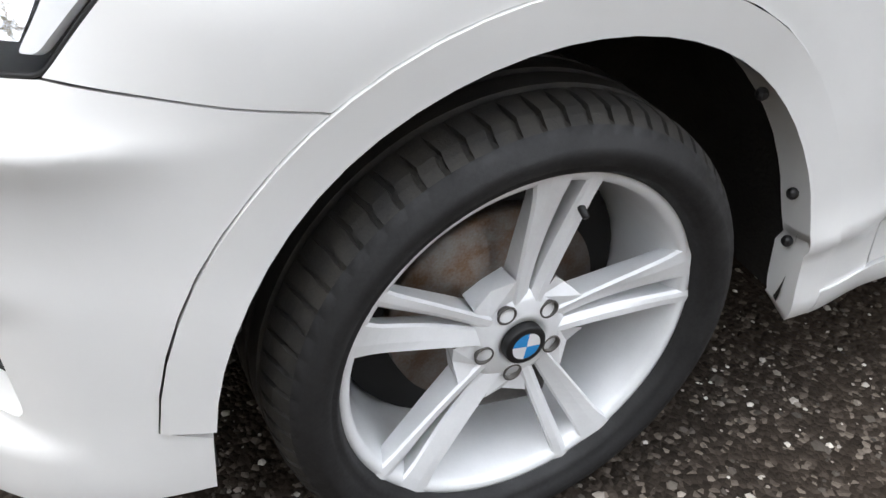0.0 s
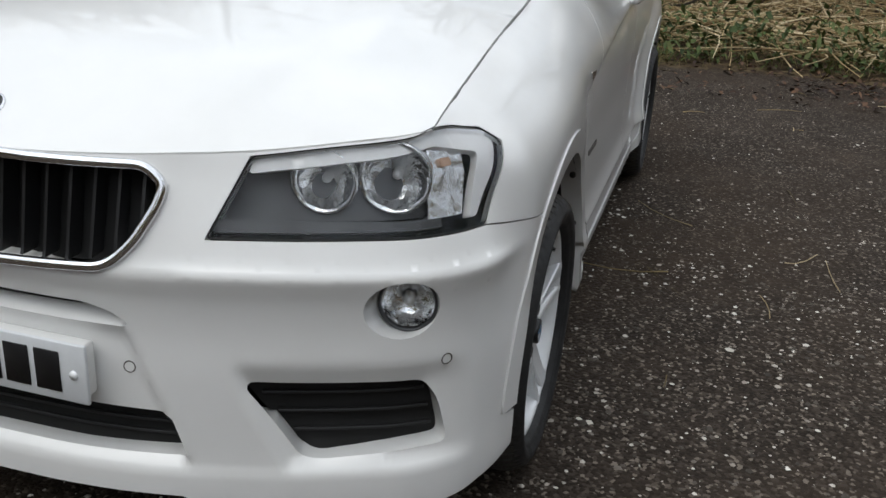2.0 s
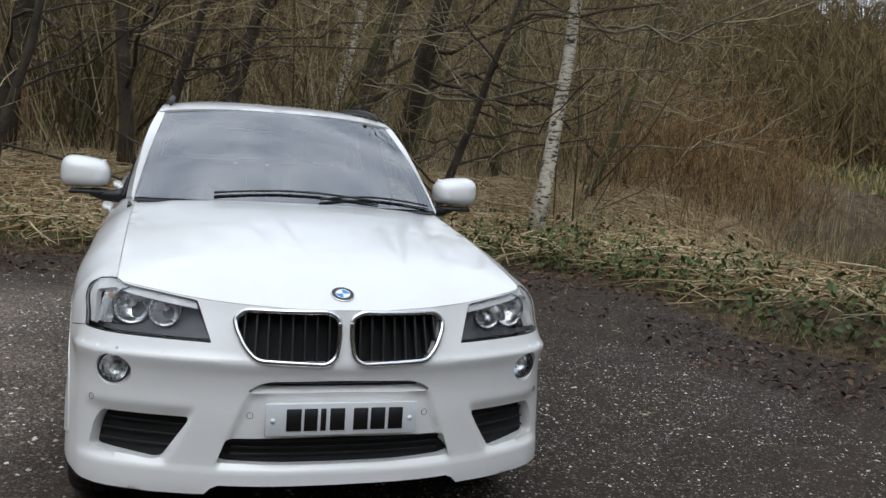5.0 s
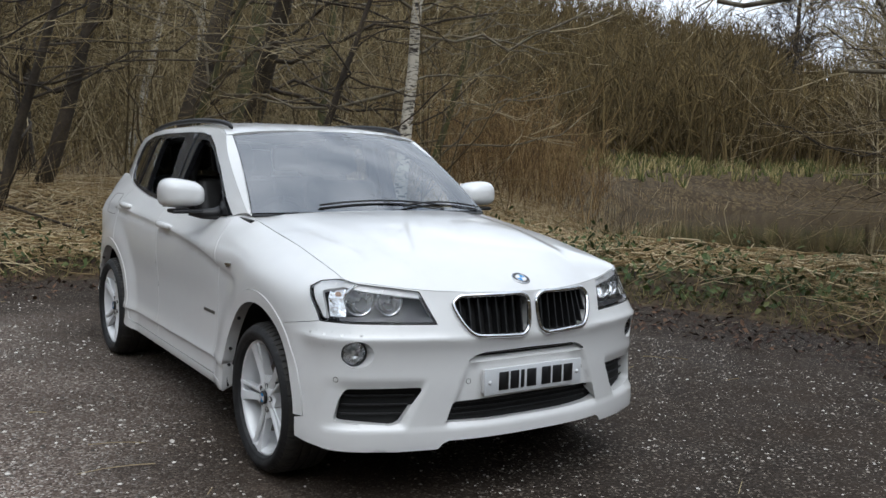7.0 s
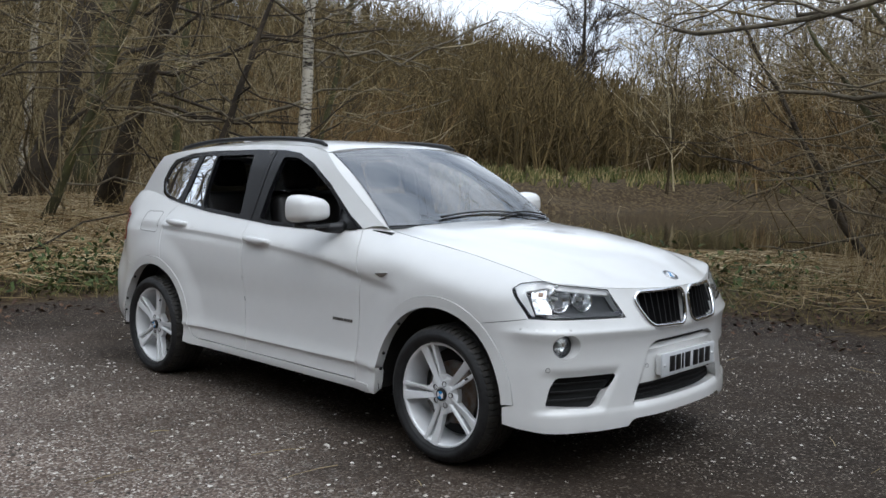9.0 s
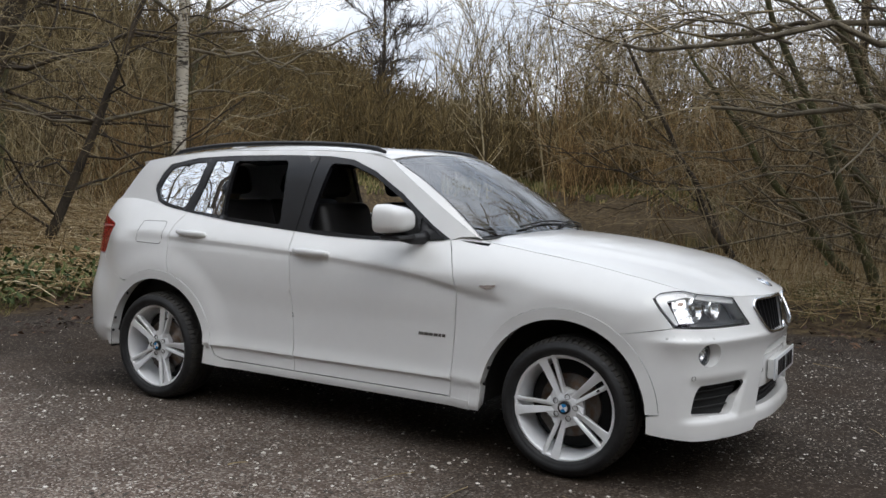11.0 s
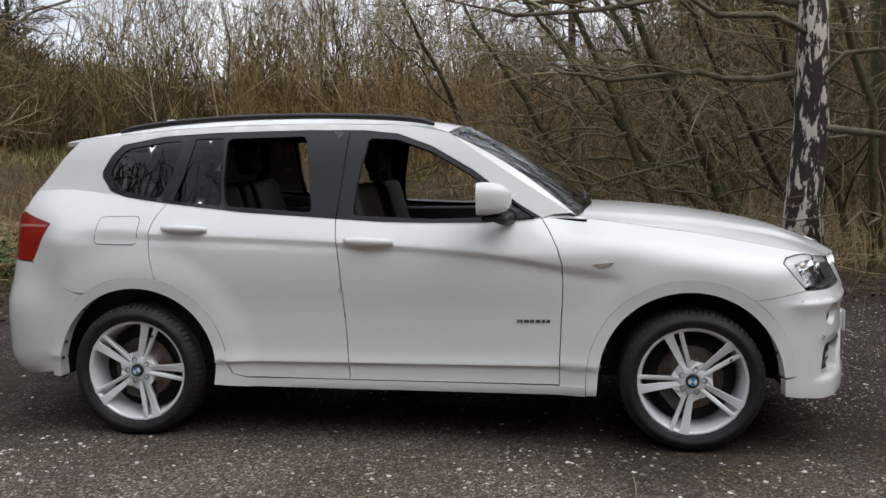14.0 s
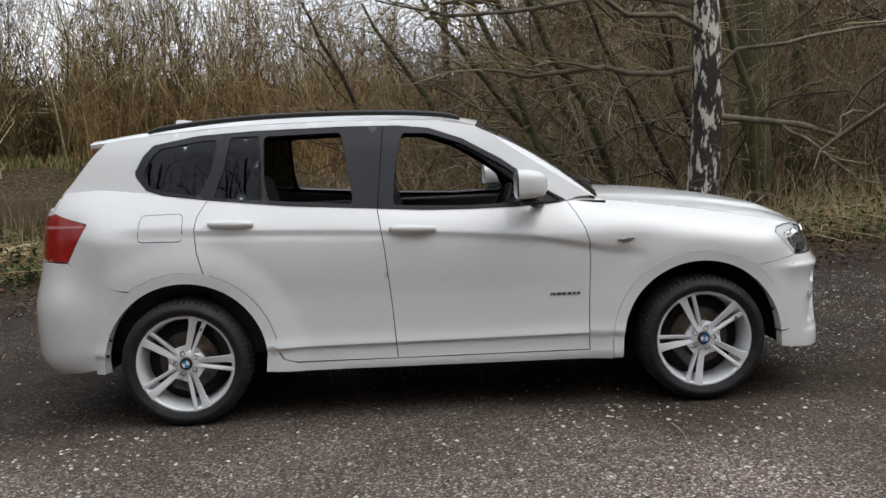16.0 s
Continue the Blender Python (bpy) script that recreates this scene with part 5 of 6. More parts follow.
def spoke(broad):
    """One arm of a twin spoke along +x: a broad flaring one or a narrow one."""
    secs = []
    for t in np.linspace(0, 1, 13):
        r = 0.050 + t * 0.216
        s = min(max((r - 0.10) / 0.165, -0.3), 1.0)
        if broad:
            lo, hi = -0.030 - 0.020 * s, 0.000 - 0.002 * s
            lo, hi = lo - 0.007 * max(0, s - 0.75) / 0.25, hi + 0.004 * max(0, s - 0.80) / 0.20
        else:
            lo, hi = 0.007 + 0.021 * s, 0.028 + 0.022 * s
            lo, hi = lo - 0.002 * s, hi + 0.004 * max(0, s - 0.85) / 0.15
        top = -0.016 + 0.021 * t**1.25
        deep = 0.050 - 0.018 * t
        # the faces slope from a raised outer edge down to the slit
        tilt = 0.010 * math.sin(math.pi * min(1, 0.15 + t * 0.9)) * (1 - 0.6 * t**4)
        y_lo, y_hi = (top, top - tilt) if broad else (top - tilt * 0.6, top)
        w = hi - lo
        secs.append([(r, y_lo - 0.004, lo), (r, y_lo, lo + 0.0035), (r, 0.5 * (y_lo + y_hi) + 0.0015, lo + 0.42 * w), (r, y_hi, hi - 0.003), (r, y_hi - 0.004, hi), (r, top - deep, hi - 0.25 * w), (r, top - deep, lo + 0.25 * w)])
    vs = [p for c in secs for p in c]
    k = 7
    fs = [(i * k + q, i * k + (q + 1) % k, (i + 1) * k + (q + 1) % k, (i + 1) * k + q) for i in range(len(secs) - 1) for q in range(k)]
    fs += [tuple(range(k))[::-1], tuple((len(secs) - 1) * k + q for q in range(k))]
    return vs, [f[::-1] for f in fs]


wheel = tagged(new("wheel"), "silver twin-spoke alloy wheel with a black tyre")
wheel.parent = car
part("tyre", tyre_mesh(), None, wheel, "black road tyre")
v, f = lathe([(0.232, -0.20), (0.236, -0.09), (0.240, -0.045), (0.246, -0.024), (0.250, -0.008), (0.254, 0.001), (0.261, 0.005), (0.268, 0.004), (0.270, 0.000), (0.270, -0.006), (0.258, -0.012), (0.254, -0.20)], 96)
part("rim", mesh_of("rim", v, f), ALLOY, wheel, "silver rim")
v, f = lathe([(0.080, -0.060), (0.079, -0.034), (0.073, -0.022), (0.062, -0.016), (0.045, -0.011), (0.036, -0.010), (0.034, -0.014), (0.001, -0.014)], 60)
part("hub", mesh_of("hub", v, f), ALLOY, wheel)
for k in range(5):
    m = Matrix.Rotation(radians(-72 * k), 4, "Y")
    for broad in (True, False):
        v, f = spoke(broad)
        part("spoke", mesh_of("spoke", [m @ Vector(q) for q in v], f, smooth=False), ALLOY, wheel)
    # facet between neighbouring pairs at the hub
    b0, b1 = radians(16), radians(56)
    rim_at = lambda r, t, y: (r * math.cos(t), y, r * math.sin(t))
    web = [rim_at(0.066, b0, -0.020), rim_at(0.104, b0 + 0.02, -0.014), rim_at(0.098, radians(36), -0.026), rim_at(0.104, b1 - 0.02, -0.014), rim_at(0.066, b1, -0.020), rim_at(0.100, b0 + 0.02, -0.055), rim_at(0.092, radians(36), -0.060), rim_at(0.100, b1 - 0.02, -0.055)]
    part("web", mesh_of("web", [m @ Vector(q) for q in web], [(4, 3, 2, 1, 0), (1, 2, 6, 5), (2, 3, 7, 6)], smooth=False), ALLOY, wheel)
    a = radians(36 + 72 * k)
    v, f = lathe([(0.0145, 0.0), (0.0145, 0.002), (0.012, 0.002), (0.0115, -0.014), (0.009, -0.016), (0.008, -0.010), (0.0005, -0.009)], 18)
    part("wheel_bolt", mesh_of("wheel_bolt", [(x + 0.057 * math.cos(a), y - 0.0125, z + 0.057 * math.sin(a)) for x, y, z in v], f), STEEL, wheel)
v, f = lathe([(0.0315, -0.012), (0.031, 0.001), (0.0295, 0.0025), (0.020, 0.003)], 36)
part("cap_ring", mesh_of("cap_ring", v, f), INK, wheel)
for q in range(4):
    v = [(0, 0.0042, 0)] + [(0.0215 * math.cos(radians(90 * q + 10 * k)), 0.0034, 0.0215 * math.sin(radians(90 * q + 10 * k))) for k in range(10)]
    part("cap_quarter", mesh_of("cap_quarter", v, [(0, k + 2, k + 1) for k in range(9)]), BLUE if q % 2 else WHITE, wheel)
v, f = tube([(0.215, -0.03, 0.03), (0.212, -0.005, 0.03), (0.205, 0.012, 0.03)], [0.005, 0.0055, 0.005], 8)
part("valve", mesh_of("valve", v, f), BLACK, wheel)
v, f = lathe([(0.060, -0.05), (0.075, -0.055), (0.078, -0.085), (0.160, -0.087), (0.162, -0.112), (0.08, -0.114)], 60)
part("brake_disc", mesh_of("brake_disc", v, f), DISC, wheel, "worn steel brake disc with rust")
v, f = lathe([(0.08, -0.112), (0.225, -0.13), (0.23, -0.2)], 40)
part("backplate", mesh_of("backplate", v, f), DARK, wheel)
part("caliper", box(-0.135, -0.085, 0.03, 0.06, 0.06, 0.16, 0.015, 3), STEEL, wheel, "grey brake caliper")
HUBS = ((0.0, 0.876, 97), (0.0, -0.876, 40), (-2.80, 0.876, 20), (-2.80, -0.876, 71))
for x, y, turn in HUBS[1:]:
    m = Matrix.Translation((x, y, 0.341)) @ (Matrix.Rotation(math.pi, 4, "Z") if y < 0 else Matrix.Identity(4))
    # a pair of spokes points to the given angle, seen from outside
    spin = Matrix.Rotation(-radians(180 - turn), 4, "Y")
    copy_thing(wheel, m @ spin @ Matrix.Scale(0.975, 4))
wheel.matrix_basis = Matrix.Translation((0, 0.876, 0.341)) @ Matrix.Rotation(-radians(HUBS[0][2]), 4, "Y") @ Matrix.Scale(0.975, 4)

# ---- the car: cabin ----
part("floor_pan", box(-1.4, 0, 0.33, 4.1, 1.10, 0.10, 0.03), DARK, car, "dark underbody")
part("floor_pan", box(-1.4, 0, 0.33, 1.75, 1.64, 0.10, 0.03), DARK, car, "dark underbody")
for sgn in (1, -1):
    part("door_card", box(-1.65, sgn * 0.735, 0.72, 2.05, 0.05, 0.73, 0.02), LEATHER, car, "black inner door trim")
    part("inner_quarter", box(-3.0, sgn * 0.66, 0.80, 0.70, 0.05, 0.84, 0.02), LEATHER, car)
    part("seat_belt_pillar", mesh_of("seat_belt_pillar", *tube([(-1.80, sgn * 0.70, 1.05), (-1.775, sgn * 0.645, 1.3), (-1.755, sgn * 0.585, 1.55)], [0.05, 0.04, 0.04], 8)), LINING, car)
part("bulkhead", box(-0.52, 0, 0.72, 0.06, 1.42, 0.72, 0.02), DARK, car)
part("boot_floor", box(-3.05, 0, 0.75, 0.85, 1.25, 0.05, 0.01), DARK, car)
dash = part("dashboard", mesh_of("dashboard", *patch(lambda u, v, out=0: np.stack([-0.52 - 0.42 * v - 0.05 * u**2, 0.70 * u, 1.06 + 0.035 * np.sin(np.pi * np.clip(v, 0, 1)) - 0.06 * v**4 - 0.02 * u**2], -1), [(-1, 0), (1, 0), (1, 1), (-1, 1)], size=0.06, depth=0.25, both=False)), LEATHER, car, "black dashboard")
wheel_ring = [(0.185 * math.cos(a), 0.185 * math.sin(a), 0) for a in np.linspace(0, 2 * math.pi, 37)]
sm = Matrix.Translation((-1.06, -0.37, 1.03)) @ Matrix.Rotation(radians(-64), 4, "Y")
steer = part("steering_wheel", mesh_of("steering_wheel", *tube([sm @ Vector(p) for p in wheel_ring], [0.016] * 37, 8)), LEATHER, car, "black steering wheel")
for a in (0, 120, 240):
    part("steering_spoke", mesh_of("steering_spoke", *tube([sm @ Vector((0.03 * math.cos(radians(a)), 0.03 * math.sin(radians(a)), -0.02)), sm @ Vector((0.18 * math.cos(radians(a)), 0.18 * math.sin(radians(a)), 0))], [0.03, 0.015], 6)), LEATHER, steer)


def seat(x, y, wide=0.52, head=True):
    ob = tagged(new("car_seat"), "black leather seat with a headrest")
    ob.parent = car
    part("cushion", box(x, y, 0.66, 0.50, wide, 0.18, 0.06, 4), LEATHER, ob)
    bm = box(0, 0, 0.30, 0.15, wide, 0.64, 0.06, 4)
    bmesh.ops.transform(bm, matrix=Matrix.Translation((x - 0.25, y, 0.68)) @ Matrix.Rotation(radians(-16), 4, "Y"), verts=bm.verts)
    part("backrest", bm, LEATHER, ob)
    if head:
        bm = box(0, 0, 0.76, 0.10, 0.27, 0.19, 0.045, 4)
        bmesh.ops.transform(bm, matrix=Matrix.Translation((x - 0.25, y, 0.68)) @ Matrix.Rotation(radians(-16), 4, "Y"), verts=bm.verts)
        part("headrest", bm, LEATHER, ob)
    return ob


for y in (0.37, -0.37):
    seat(-1.33, y)
    seat(-2.15, y * 1.02, 0.55)
seat(-2.15, 0.0, 0.22, False)

# ---- the place: trees, scrub and reeds ----
TWIG = island_mat("twig_bark", [(0.0, (0.046, 0.035, 0.018)), (0.35, (0.12, 0.089, 0.043)), (0.7, (0.30, 0.23, 0.11)), (1.0, (0.50, 0.42, 0.27))], 0.85)
TWIG_RED = island_mat("willow_twig", [(0.0, (0.066, 0.039, 0.016)), (0.5, (0.19, 0.115, 0.045)), (1.0, (0.44, 0.30, 0.135))], 0.85)
FAR = island_mat("far_wood", [(0.0, (0.058, 0.042, 0.018)), (0.5, (0.12, 0.087, 0.036)), (1.0, (0.21, 0.15, 0.064))], 0.95)
REED = island_mat("dry_reed", [(0.0, (0.20, 0.13, 0.06)), (0.5, (0.42, 0.31, 0.16)), (1.0, (0.66, 0.55, 0.36))], 0.8)
LEAF = island_mat("bramble_leaf", [(0.0, (0.030, 0.050, 0.014)), (0.6, (0.065, 0.095, 0.026)), (1.0, (0.14, 0.15, 0.05))], 0.6)
GRASS = island_mat("rough_grass", [(0.0, (0.06, 0.08, 0.02)), (0.45, (0.14, 0.14, 0.045)), (0.8, (0.34, 0.27, 0.12)), (1.0, (0.46, 0.37, 0.19))], 0.8)
LITTER = island_mat("leaf_litter", [(0.0, (0.018, 0.011, 0.009)), (0.6, (0.050, 0.028, 0.019)), (1.0, (0.16, 0.090, 0.052))], 0.7)
PALE_TWIG = island_mat("pale_twig", [(0.0, (0.05, 0.036, 0.019)), (0.45, (0.16, 0.118, 0.062)), (1.0, (0.44, 0.36, 0.23))], 0.85)
# mid-brown bark mottled at random with grey-tan
LIMB = mat("mottled_limb", (0.085, 0.068, 0.045), 0.9, 0, 0, 5.0, 0.9, 40, second=(0.24, 0.205, 0.145))
BARK = mat("dark_bark", (0.026, 0.020, 0.014), 0.9, 0, 0, 3.0, 0.9, 28, second=(0.075, 0.057, 0.038))
MOSSY = mat("mossy_bark", (0.055, 0.047, 0.026), 0.9, 0, 0, 2.2, 0.9, 24, second=(0.095, 0.098, 0.032))


def birch_bark(name, dark):
    m = bpy.data.materials.new(name)
    m.use_nodes = True
    n, l = m.node_tree.nodes, m.node_tree.links
    at, mp, tex, ramp, bump = n.new("ShaderNodeTexCoord"), n.new("ShaderNodeMapping"), n.new("ShaderNodeTexNoise"), n.new("ShaderNodeValToRGB"), n.new("ShaderNodeBump")
    mp.inputs["Scale"].default_value = (2.5, 2.5, 9.0) if not dark else (4.0, 4.0, 1.5)
    tex.inputs["Scale"].default_value, tex.inputs["Detail"].default_value, tex.inputs["Roughness"].default_value = 3.0, 7, 0.62
    l.new(at.outputs["Object"], mp.inputs[0])
    l.new(mp.outputs[0], tex.inputs["Vector"])
    l.new(tex.outputs["Fac"], ramp.inputs[0])
    a, b = (0.42, 0.50) if not dark else (0.515, 0.555)
    ramp.color_ramp.elements[0].position, ramp.color_ramp.elements[0].color = a, (0.035, 0.027, 0.02, 1)
    ramp.color_ramp.elements[1].position, ramp.color_ramp.elements[1].color = b, ((0.52, 0.47, 0.38, 1) if not dark else (0.66, 0.61, 0.52, 1))
    p = n["Principled BSDF"]
    l.new(ramp.outputs[0], p.inputs["Base Color"])
    p.inputs["Roughness"].default_value = 0.75
    bump.inputs["Strength"].default_value, bump.inputs["Distance"].default_value = 0.8, 0.03
    l.new(tex.outputs["Fac"], bump.inputs["Height"])
    l.new(bump.outputs[0], p.inputs["Normal"])
    return m


BIRCH, OLD_BIRCH = birch_bark("birch_bark", False), birch_bark("old_birch_bark", True)


def stems(p0, p1, bend, r0, r1, seg=4, sides=3, wig=0.0):
    """Many bent tapered stems at once."""
    p0, p1, bend = (np.asarray(q, float).reshape(-1, 1, 3) for q in (p0, p1, bend))
    n = len(p0)
    t = np.linspace(0, 1, seg + 1)[None, :, None]
    line = p0 + (p1 - p0) * t + bend * (4 * t * (1 - t))
    if wig:
        kink = np.random.default_rng(n).normal(0, wig, (n, seg + 1, 3)) * np.linalg.norm(p1 - p0, axis=2, keepdims=True)
        kink[:, 0] = 0
        line = line + kink
    d = np.gradient(line, axis=1)
    d /= np.linalg.norm(d, axis=2, keepdims=True) + 1e-9
    ref = np.where(np.abs(d[..., 2:]) > 0.8, np.array([1.0, 0, 0]), np.array([0, 0, 1.0]))
    u = np.cross(d, ref)
    u /= np.linalg.norm(u, axis=2, keepdims=True) + 1e-9
    w = np.cross(d, u)
    r = np.asarray(r0, float).reshape(-1, 1, 1) * (1 - t) + np.asarray(r1, float).reshape(-1, 1, 1) * t
    ang = np.arange(sides) * 2 * np.pi / sides
    v = line[:, :, None] + r[:, :, None] * (np.cos(ang)[None, None, :, None] * u[:, :, None] + np.sin(ang)[None, None, :, None] * w[:, :, None])
    a = np.arange(n)[:, None, None] * (seg + 1) * sides + np.arange(seg)[None, :, None] * sides
    k = np.arange(sides)[None, None]
    f = np.stack([a + k, a + (k + 1) % sides, a + sides + (k + 1) % sides, a + sides + k], -1)
    return v.reshape(-1, 3), f.reshape(-1, 4)


def stuff(name, v, f, material, label, category, smooth=True):
    return tagged(part(name, quads(name, v, f, material, smooth), None), label, category, kind="stuff")


def grow(out, p, d, length, r, level, g, droop=0.0, wide=0.8, kids=6, least=1.0):
    """Adds a limb and its twigs to the list."""
    d = d / np.linalg.norm(d)
    side = g.normal(0, 1, 3) * 0.12 * length
    side[2] += 0.06 * length
    end = p + d * length + np.array([0, 0, -droop * length * (0.4 + 0.3 * (level < 2))])
    out.append((p, end, side, r, r * (0.45 if level > 0 else 0.25), level))
    if level == 0:
        return
    for i in range(kids):
        t = 0.22 + 0.78 * (i + g.random()) / kids
        q = p + (end - p) * t + side * 4 * t * (1 - t)
        nd = d + g.normal(0, wide * 0.62, 3)
        nd[2] += 0.18 - droop * 0.7
        grow(out, q, nd, length * (0.62 - 0.22 * t) * g.uniform(0.7, 1.2), max(r * 0.52 * (1 - 0.5 * t), (0.003 if level > 1 else 0.0022) * least), level - 1, g, droop, wide, kids if level > 1 else kids + 1, least)


def tree(name, label, x, y, height, r, lean=(0, 0), seed=1, bark=None, twig=None, limbs=11, low=0.22, droop=0.0, reach=0.36, level=3, kids=4, aim=None, crook=1.0, least=1.0, boughs=()):
    g = np.random.default_rng(seed)
    z = float(land(x, y)) - 0.12
    n = 11
    pts, rad = [], []
    wob = g.normal(0, 0.03 * crook, (n, 2)).cumsum(0)
    for i in range(n):
        t = i / (n - 1)
        pts.append((x + lean[0] * height * t**0.9 + wob[i, 0] * height * 0.12, y + lean[1] * height * t**0.9 + wob[i, 1] * height * 0.12, z + height * t))
        rad.append(r * (1.35 - 0.35 * min(1, t * 12)) * (1 - 0.8 * t) + 0.006)
    ob = tagged(new(name), label, "tree", "woodland trees")
    vs, fs = tube([Vector(p) for p in pts], rad, 12)
    part("trunk", mesh_of("trunk", vs, fs), bark or BARK, ob)
    out = []
    P = np.array(pts)
    for i in range(limbs):
        t = low + (0.98 - low) * (i + g.random() * 0.8) / limbs
        k = t * (n - 1)
        q = P[int(k)] + (P[min(int(k) + 1, n - 1)] - P[int(k)]) * (k - int(k))
        a = g.uniform(0, 6.28)
        d = np.array([math.cos(a), math.sin(a), g.uniform(0.1, 0.9)])
        if aim is not None and g.random() < 0.6:
            d = np.array([aim[0], aim[1], g.uniform(-0.05, 0.5)]) + g.normal(0, 0.25, 3)
        grow(out, q, d, height * reach * (1.15 - 0.6 * t) * g.uniform(0.7, 1.2), min(r * 0.30, 0.05) * (1.1 - 0.7 * t), level, g, droop, 0.8, kids, least)
    for t, d, length, br in boughs:
        q = P[int(t * (n - 1))] + (P[int(t * (n - 1)) + 1] - P[int(t * (n - 1))]) * (t * (n - 1) % 1)
        grow(out, q, np.array(d, float), length, br, level, g, droop, 0.7, kids + 1, least)
    A = [np.array([o[k] for o in out]) for k in range(6)]
    thick = A[3] > 0.012 * max(1.0, least)
    vv, ff = stems(A[0][thick], A[1][thick], A[2][thick], A[3][thick], A[4][thick], 7, 5, 0.022)
    part("bough", quads("bough", vv, ff, LIMB if bark in (OLD_BIRCH, BIRCH, MOSSY) else bark or BARK), None, ob)
    vv, ff = stems(A[0][~thick], A[1][~thick], A[2][~thick], A[3][~thick], A[4][~thick], 3, 3, 0.03)
    part("crown", quads("crown", vv, ff, twig or TWIG), None, ob, "fine bare twigs")
    return ob


tree("birch_tree", "slender white-barked bare birch leaning on the bank", -8.72, 4.78, 9.5, 0.115, (-0.115, 0.165), 11, BIRCH, TWIG, 10, 0.3, 0.25, 0.30, aim=(0.4, 0.9), boughs=((0.27, (-0.5, -0.85, 0.1), 3.6, 0.035), (0.28, (0.55, 0.8, 0.12), 1.7, 0.022), (0.36, (0.5, 0.85, 0.3), 3.4, 0.03), (0.40, (-0.4, -0.9, 0.35), 3.2, 0.03)))
tree("birch_tree", "old birch with dark cracked trunk and white patches", 1.86, 4.65, 9.0, 0.20, (0.0, 0.02), 12, OLD_BIRCH, TWIG, 13, 0.17, 0.16, 0.36, aim=(-0.95, -0.15), boughs=((0.26, (-1, -0.1, 0.06), 2.6, 0.04), (0.24, (1, 0.1, 0.15), 3.0, 0.03), (0.36, (-1, 0.1, 0.5), 3.2, 0.045), (0.40, (-0.7, -0.7, 0.5), 3.4, 0.045), (0.30, (-1, -0.35, 0.12), 3.4, 0.04), (0.33, (-0.95, 0.3, 0.2), 3.6, 0.04)), least=1.2)
tree("birch_tree", "thin pale birch among the dark trees", -21.0, 3.7, 11, 0.12, (0.0, 0.20), 13, BIRCH, TWIG, 8, 0.35, 0.2, 0.28)
tree("birch_tree", "thin pale birch among the dark trees", -20.4, 5.2, 11, 0.11, (0.0, 0.10), 14, BIRCH, TWIG, 8, 0.35, 0.2, 0.28)
tree("bare_tree", "dark leaning bare tree on the reed bank", -12.9, 3.7, 8.5, 0.20, (0.50, 0.04), 15, BARK, TWIG, 10, 0.2, 0.05, 0.42, aim=(0.7, 0.6))
tree("bare_tree", "dark thick bare tree with low spreading limbs", -14.0, 2.6, 10, 0.24, (0.02, 0.30), 16, BARK, TWIG, 12, 0.12, 0.05, 0.45, aim=(0.6, 0.7))
tree("bare_tree", "mossy green-footed bare tree behind the birch", 3.9, 8.2, 10, 0.24, (-0.02, 0.0), 17, MOSSY, TWIG, 10, 0.3, 0.05, 0.36)
for i, (x, y, lx, ly, h, r) in enumerate(((1.9, 8.0, -0.9, 0.0, 3.6, 0.085), (2.3, 8.6, -0.7, 0.15, 4.6, 0.10), (0.4, 8.8, -0.7, -0.1, 3.6, 0.07), (-1.2, 9.2, -0.5, -0.2, 3.8, 0.06), (2.6, 7.0, -0.6, -0.2, 3.4, 0.055), (3.3, 7.4, -0.5, -0.3, 4.2, 0.06))):
    tree("willow_tree", "leaning bare willow with tangled drooping branches", x, y, h, r, (lx, ly), 30 + i, MOSSY if i < 3 else BARK, PALE_TWIG, 15, 0.10, 0.14, 0.60, aim=(-0.8, -0.5), kids=4, crook=3.5)
for i, (x, y, lx, ly, h, r) in enumerate(((0.9, 7.0, -0.35, -0.05, 5.8, 0.06), (2.0, 7.2, -0.45, -0.10, 6.4, 0.07), (3.2, 6.3, -0.25, -0.15, 6.2, 0.06))):
    tree("willow_tree", "spreading bare willow arching over the verge", x, y, h, r, (lx, ly), 210 + i, MOSSY, PALE_TWIG, 12, 0.08, 0.12, 0.44, aim=(-0.85, -0.45), kids=4, crook=3.0, least=1.25)
for i, (x, y, lx, ly, h, r) in enumerate(((-16.8, 5.0, -0.1, 0.2, 10, 0.24), (-13.5, -3.2, 0.0, 0.1, 9, 0.20), (-15.2, -5.6, 0.05, 0.18, 9, 0.22), (-14.0, -6.8, 0.0, -0.1, 9, 0.17), (-16.8, -7.6, 0.1, 0.2, 10, 0.2), (-12.6, -1.0, 0.1, -0.05, 8, 0.13), (-17.5, -2.2, 0.0, 0.1, 10, 0.2), (-12.8, 0.2, 0.15, 0.22, 8, 0.13), (-19.0, 1.0, 0.0, 0.0, 10, 0.18), (-16.5, 7.0, 0.0, 0.1, 9, 0.12), (-13.4, -9.4, 0.0, 0.05, 9, 0.18))):
    tree("bare_tree", "bare woodland tree with a brown trunk", x, y, h, r, (lx, ly), 50 + i, BARK if i % 3 else MOSSY, TWIG, 10, 0.18, 0.05, 0.36)
for i, (x, y, h, lx) in enumerate(((-10.6, -0.8, 6.5, 0.25), (-11.6, 1.9, 6.0, 0.35), (-11.0, -3.0, 7.0, 0.15), (-12.0, 7.2, 6.0, 0.1), (-10.2, 3.6, 5.0, 0.3))):
    tree("willow_tree", "many-limbed bare willow at the edge of the bank", x, y, h, 0.075, (lx, 0.25), 160 + i, MOSSY if i % 2 else BARK, TWIG, 17, 0.06, 0.10, 0.5, aim=(0.5, 0.8))
